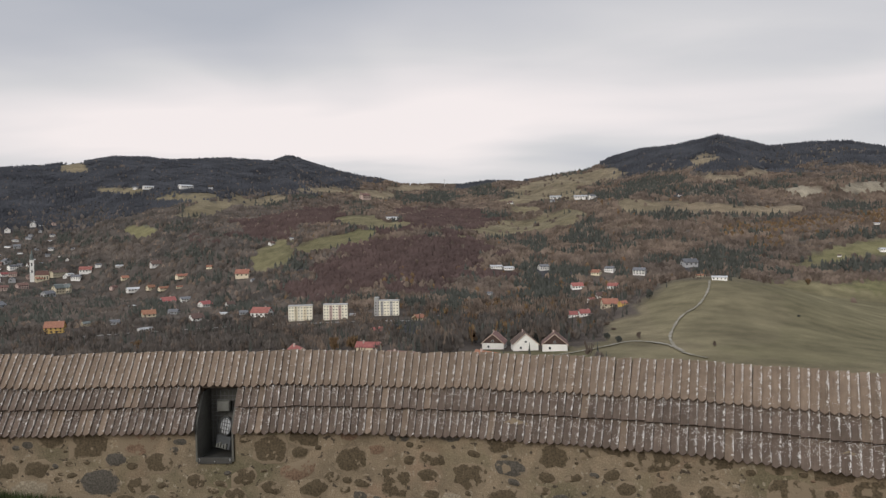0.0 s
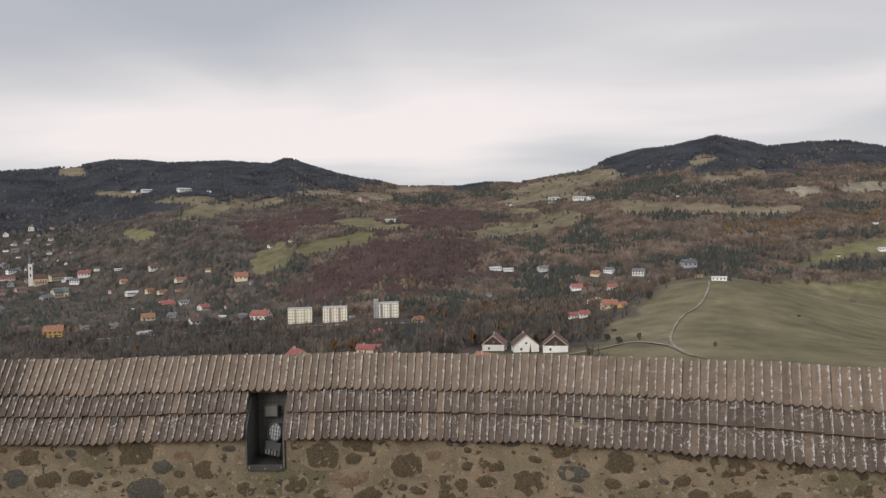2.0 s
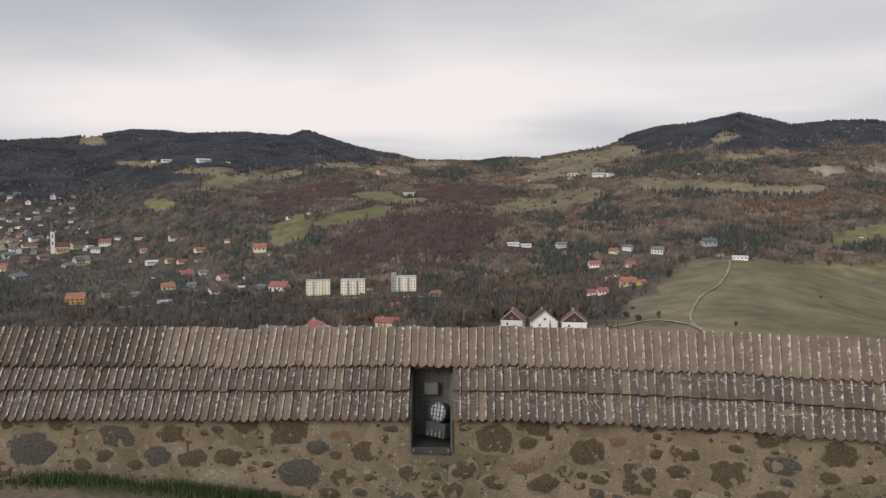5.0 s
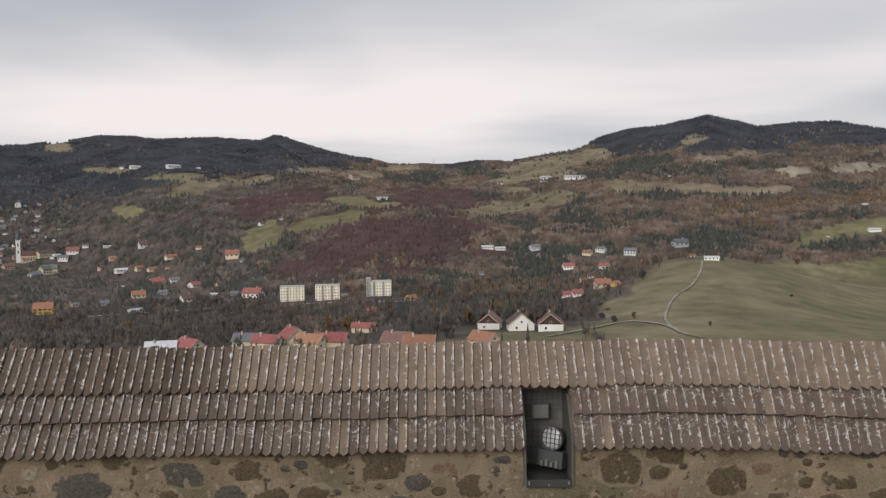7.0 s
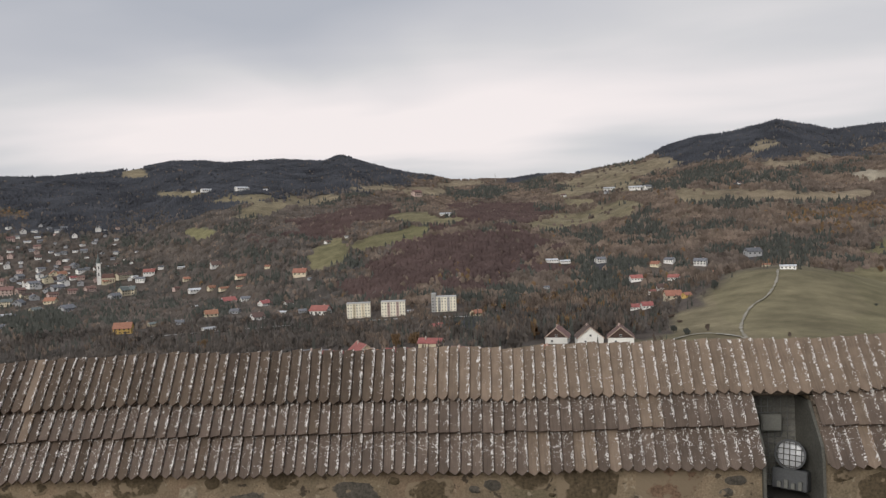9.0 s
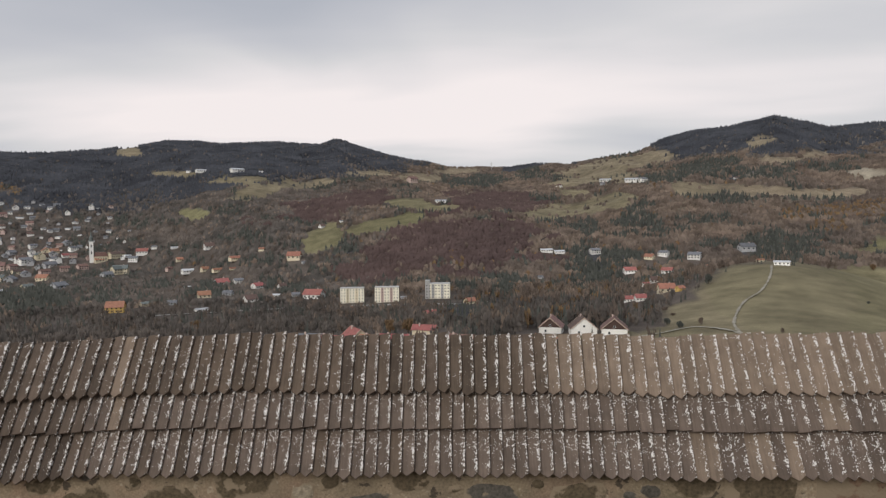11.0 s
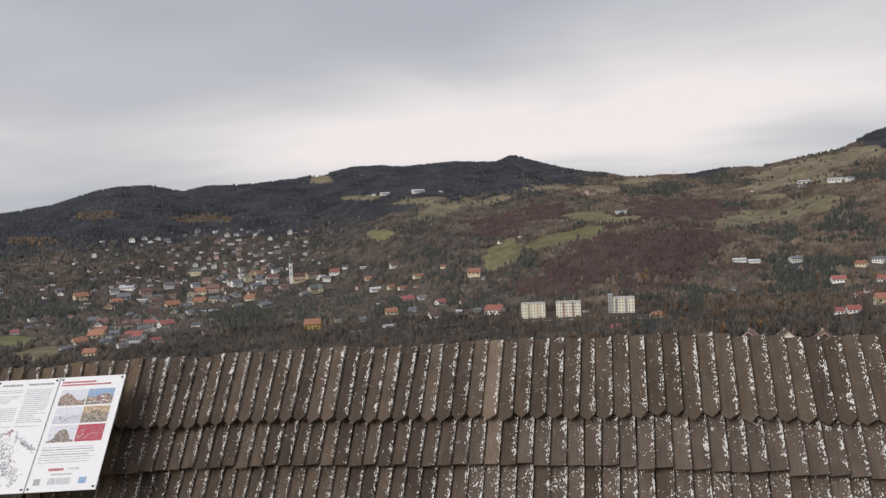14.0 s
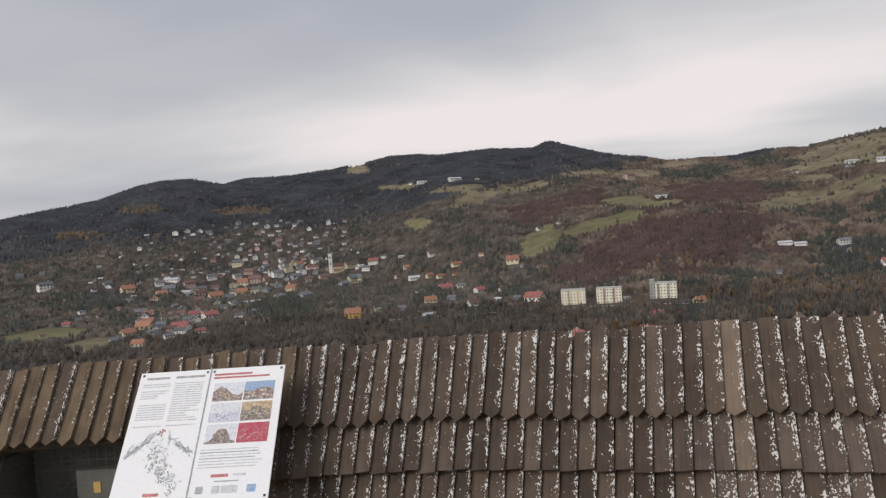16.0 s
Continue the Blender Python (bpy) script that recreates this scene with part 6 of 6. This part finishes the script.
    while y < 0.775:
        ink(0.525, 0.935 - 0.06 * rng.random(), y, y + 0.0065, "print_grey" if rng.random() < 0.4 else "print_faint", rgt, "text_line")
        y += 0.021
    ink(0.62, 0.73, 0.815, 0.835, "print_red", rgt, "caption")
    ink(0.76, 0.84, 0.815, 0.83, "print_faint", rgt, "caption")
    ink(0.65, 0.80, 0.86, 0.868, "print_grey", rgt, "caption")
    for a, b, mat in ((0.54, 0.585, "print_grey"), (0.64, 0.69, "print_faint"), (0.70, 0.80, "print_faint"), (0.86, 0.915, "print_blue")):
        ink(a, b, 0.895, 0.945, mat, rgt, "emblem")
    tagged(th, "white two-page information panel tilted above the shingles", "information panel")


info_panel()

# ---- grass along the foot of the wall ----
def foot_grass():
    rng = np.random.RandomState(4)
    V, F = [], []
    for _ in range(9000):
        x = rng.uniform(-9.5, -2.2)
        n = abs(rng.normal(0, 0.24))
        if 0.5 + 0.9 * math.sin(x * 2.3 + 1) * math.sin(x * 0.9) < rng.uniform(0, 0.75):
            continue
        y = float(wall_y(x)) - 0.24 - n
        z = float(height(x, y))
        a, h, w = rng.uniform(0, 6.28), rng.uniform(0.04, 0.17), rng.uniform(0.004, 0.010)
        lx, ly = rng.normal(0, 0.03), rng.normal(0, 0.03)
        b = len(V)
        V += [(x - w * math.cos(a), y - w * math.sin(a), z - 0.02), (x + w * math.cos(a), y + w * math.sin(a), z - 0.02), (x + lx, y + ly, z + h)]
        F.append((b, b + 1, b + 2))
    tagged(new("grass", from_arrays("grass", np.array(V), np.array(F), [M["grass"]])), "short green grass at the foot of the wall", "grass", kind="stuff")


foot_grass()


# ---- stones of the wall ----
def stone_meshes(mat, n, seed):
    out = []
    rng = random.Random(seed)
    for _ in range(n):
        bm = bmesh.new()
        c = rng.randint(11, 14)
        outer, inner = [], []
        ph = rng.uniform(0, 6.28)
        for k in range(c):
            a = math.pi * 2 * (k + rng.uniform(-0.25, 0.25)) / c
            q = rng.uniform(0.88, 1.10) * (1 + 0.13 * math.sin(2 * a + ph) + 0.07 * math.sin(3 * a + 2 * ph))
            sq = 1.0 / max(abs(math.cos(a)), abs(math.sin(a))) ** 0.55
            x, z = math.cos(a) * q * sq, math.sin(a) * q * sq
            outer.append(bm.verts.new((x, 0.010, z)))
            inner.append(bm.verts.new((x * 0.90, -0.002 + rng.uniform(-0.003, 0.003), z * 0.90)))
        mid = bm.verts.new((rng.uniform(-0.2, 0.2), -0.005, rng.uniform(-0.2, 0.2)))
        for k in range(c):
            j = (k + 1) % c
            bm.faces.new((outer[k], outer[j], inner[j], inner[k]))
            bm.faces.new((inner[k], inner[j], mid))
        bmesh.ops.recalc_face_normals(bm, faces=bm.faces)
        for f in bm.faces:
            f.smooth = len(f.verts) == 3
        me = bpy.data.meshes.new("stone")
        bm.to_mesh(me)
        bm.free()
        me.materials.append(M[mat])
        out.append(me)
    return out


STONES = {"stone": stone_meshes("stone", 9, 1), "stone_grey": stone_meshes("stone_grey", 6, 2), "brick": stone_meshes("brick", 4, 3), "stone_pale": stone_meshes("stone_pale", 5, 4)}
rng = random.Random(8)
laid = []
S_LO, S_HI = s_of(5.6), s_of(-10.0)
count = {}
for size, tries in ((0.26, 110), (0.20, 200), (0.14, 380), (0.09, 520), (0.04, 260)):
    for _ in range(tries):
        s, z = rng.uniform(S_LO, S_HI), rng.uniform(-1.75, -0.46)
        a = size * rng.uniform(0.6, 1.3)
        b = a * rng.uniform(0.45, 0.8)
        if OP[0] - a - 0.03 < s < OP[1] + a + 0.03 and z + b > -0.95:
            continue
        if any(((s - s2) / (a + a2)) ** 2 + ((z - z2) / (b + b2)) ** 2 < 1.0 for s2, z2, a2, b2 in laid):
            continue
        owner = walls[0] if s < OP[0] else (walls[3] if s < OP[1] else walls[1])
        if count.get(owner.name, 0) > 290:
            continue
        count[owner.name] = count.get(owner.name, 0) + 1
        laid.append((s, z, a, b))
        u = rng.random()
        kind = "stone" if u < 0.72 else ("stone_grey" if u < 0.89 else ("stone_pale" if u < 0.975 else "brick"))
        ob = new("stone" if kind != "brick" else "brick", rng.choice(STONES[kind]))
        ob.parent = owner
        ob.matrix_basis = wall_frame(s, -0.222, z) @ pose(0, 0, 0, 0, rng.uniform(-14, 14), 0) @ Matrix.Diagonal((a, 0.45, b, 1))


# ---- shingles ----
def shingle_mesh(length, pointed, mat, seed):
    r = random.Random(seed)
    bm = bmesh.new()
    w = 0.0465
    tip = r.uniform(0.030, 0.040) if pointed else 0.0
    tx = r.uniform(-0.008, 0.008)
    low = [(-w, tip + r.uniform(-0.004, 0.004)), (tx, r.uniform(-0.003, 0.003) if pointed else 0.0), (w, tip + r.uniform(-0.004, 0.004))]
    top = [(-w + r.uniform(-0.003, 0.003), length), (0, length + r.uniform(-0.004, 0.004)), (w + r.uniform(-0.002, 0.002), length)]
    thick = (0.005, 0.014, 0.026)
    rows = []
    for pts in (low, [(x0 * 0.5 + x1 * 0.5 + r.uniform(-0.001, 0.001), y0 * 0.5 + y1 * 0.5) for (x0, y0), (x1, y1) in zip(low, top)], top):
        rows.append(([bm.verts.new((x, y, t)) for (x, y), t in zip(pts, thick)], [bm.verts.new((x, y, 0)) for x, y in pts]))
    for (t0, b0), (t1, b1) in zip(rows, rows[1:]):
        for k in (0, 1):
            bm.faces.new((t0[k], t0[k + 1], t1[k + 1], t1[k]))
        bm.faces.new((t0[2], b0[2], b1[2], t1[2]))
        bm.faces.new((b0[0], t0[0], t1[0], b1[0]))
    t, b = rows[0]
    for k in (0, 1):
        bm.faces.new((b[k], b[k + 1], t[k + 1], t[k]))
    t, b = rows[-1]
    for k in (0, 1):
        bm.faces.new((t[k], t[k + 1], b[k + 1], b[k]))
    me = bpy.data.meshes.new("shingle")
    bm.to_mesh(me)
    bm.free()
    me.materials.append(M[mat])
    return me


COURSES = (("upper", -0.525, 0.0, True, 0.072, 0.014), ("middle", -0.06, 0.262, False, 0.032, 0.014), ("lower", 0.20, 0.615, True, -0.018, 0.010))
shapes = {}
for c, (nm, d0, d1, pointed, lift, kick) in enumerate(COURSES):
    for mat in ("shingle_light", "shingle_brown", "shingle_dark", "shingle_bare", "shingle_mid"):
        shapes[nm, mat] = [shingle_mesh(d1 - d0, pointed, mat, 100 * c + k) for k in range(6)]
S_L2, S_L1, S_B = s_of(-6.07), s_of(-9.51), s_of(-11.9)
rng = random.Random(21)
for deck, a, b, low in roof_parts:
    for nm, d0, d1, pointed, lift, kick in COURSES:
        s, end = (a, b) if nm == "upper" else low
        s, end = max(s, s_of(6.8)), min(end, s_of(-17.0))
        n = max(1, round((end - s) / 0.0955))
        step = (end - s) / n
        for k in range(n):
            q = s + (k + 0.5) * step
            j = q + rng.gauss(0, 0.15)
            if q > S_B:
                mat = "shingle_bare" if rng.random() < 0.85 else "shingle_dark"
            elif q > S_L1:
                mat = "shingle_dark" if rng.random() < 0.93 else "shingle_brown"
            elif q > S_L2:
                mat = "shingle_brown" if rng.random() < 0.86 else "shingle_dark"
                if q - S_L1 > -0.30:
                    mat = "shingle_light" if q - S_L1 > -0.10 else "shingle_brown"
            else:
                mat = "shingle_light"
            if nm != "upper" and q < S_B and rng.random() < 0.93:
                mat = "shingle_mid" if j < S_L1 else "shingle_dark"
            ob = new("shingle", rng.choice(shapes[nm, mat]))
            ob.parent = deck
            d = d1 + rng.gauss(0, 0.006) + (0.006 * math.sin(q * 5) if pointed else 0)
            y, z = slope_point(0, 0, d, lift + kick)
            tilt = math.degrees(SLOPE) - math.degrees(math.atan2(kick, d1 - d0)) + rng.gauss(0, 0.35)
            ob.matrix_basis = wall_frame(q, 0, 0) @ pose(0, y, z, tilt, 0, 0) @ pose(0, 0, 0, 0, 0, rng.gauss(0, 0.45)) @ Matrix.Diagonal((step / 0.0945, 1, 1, 1))
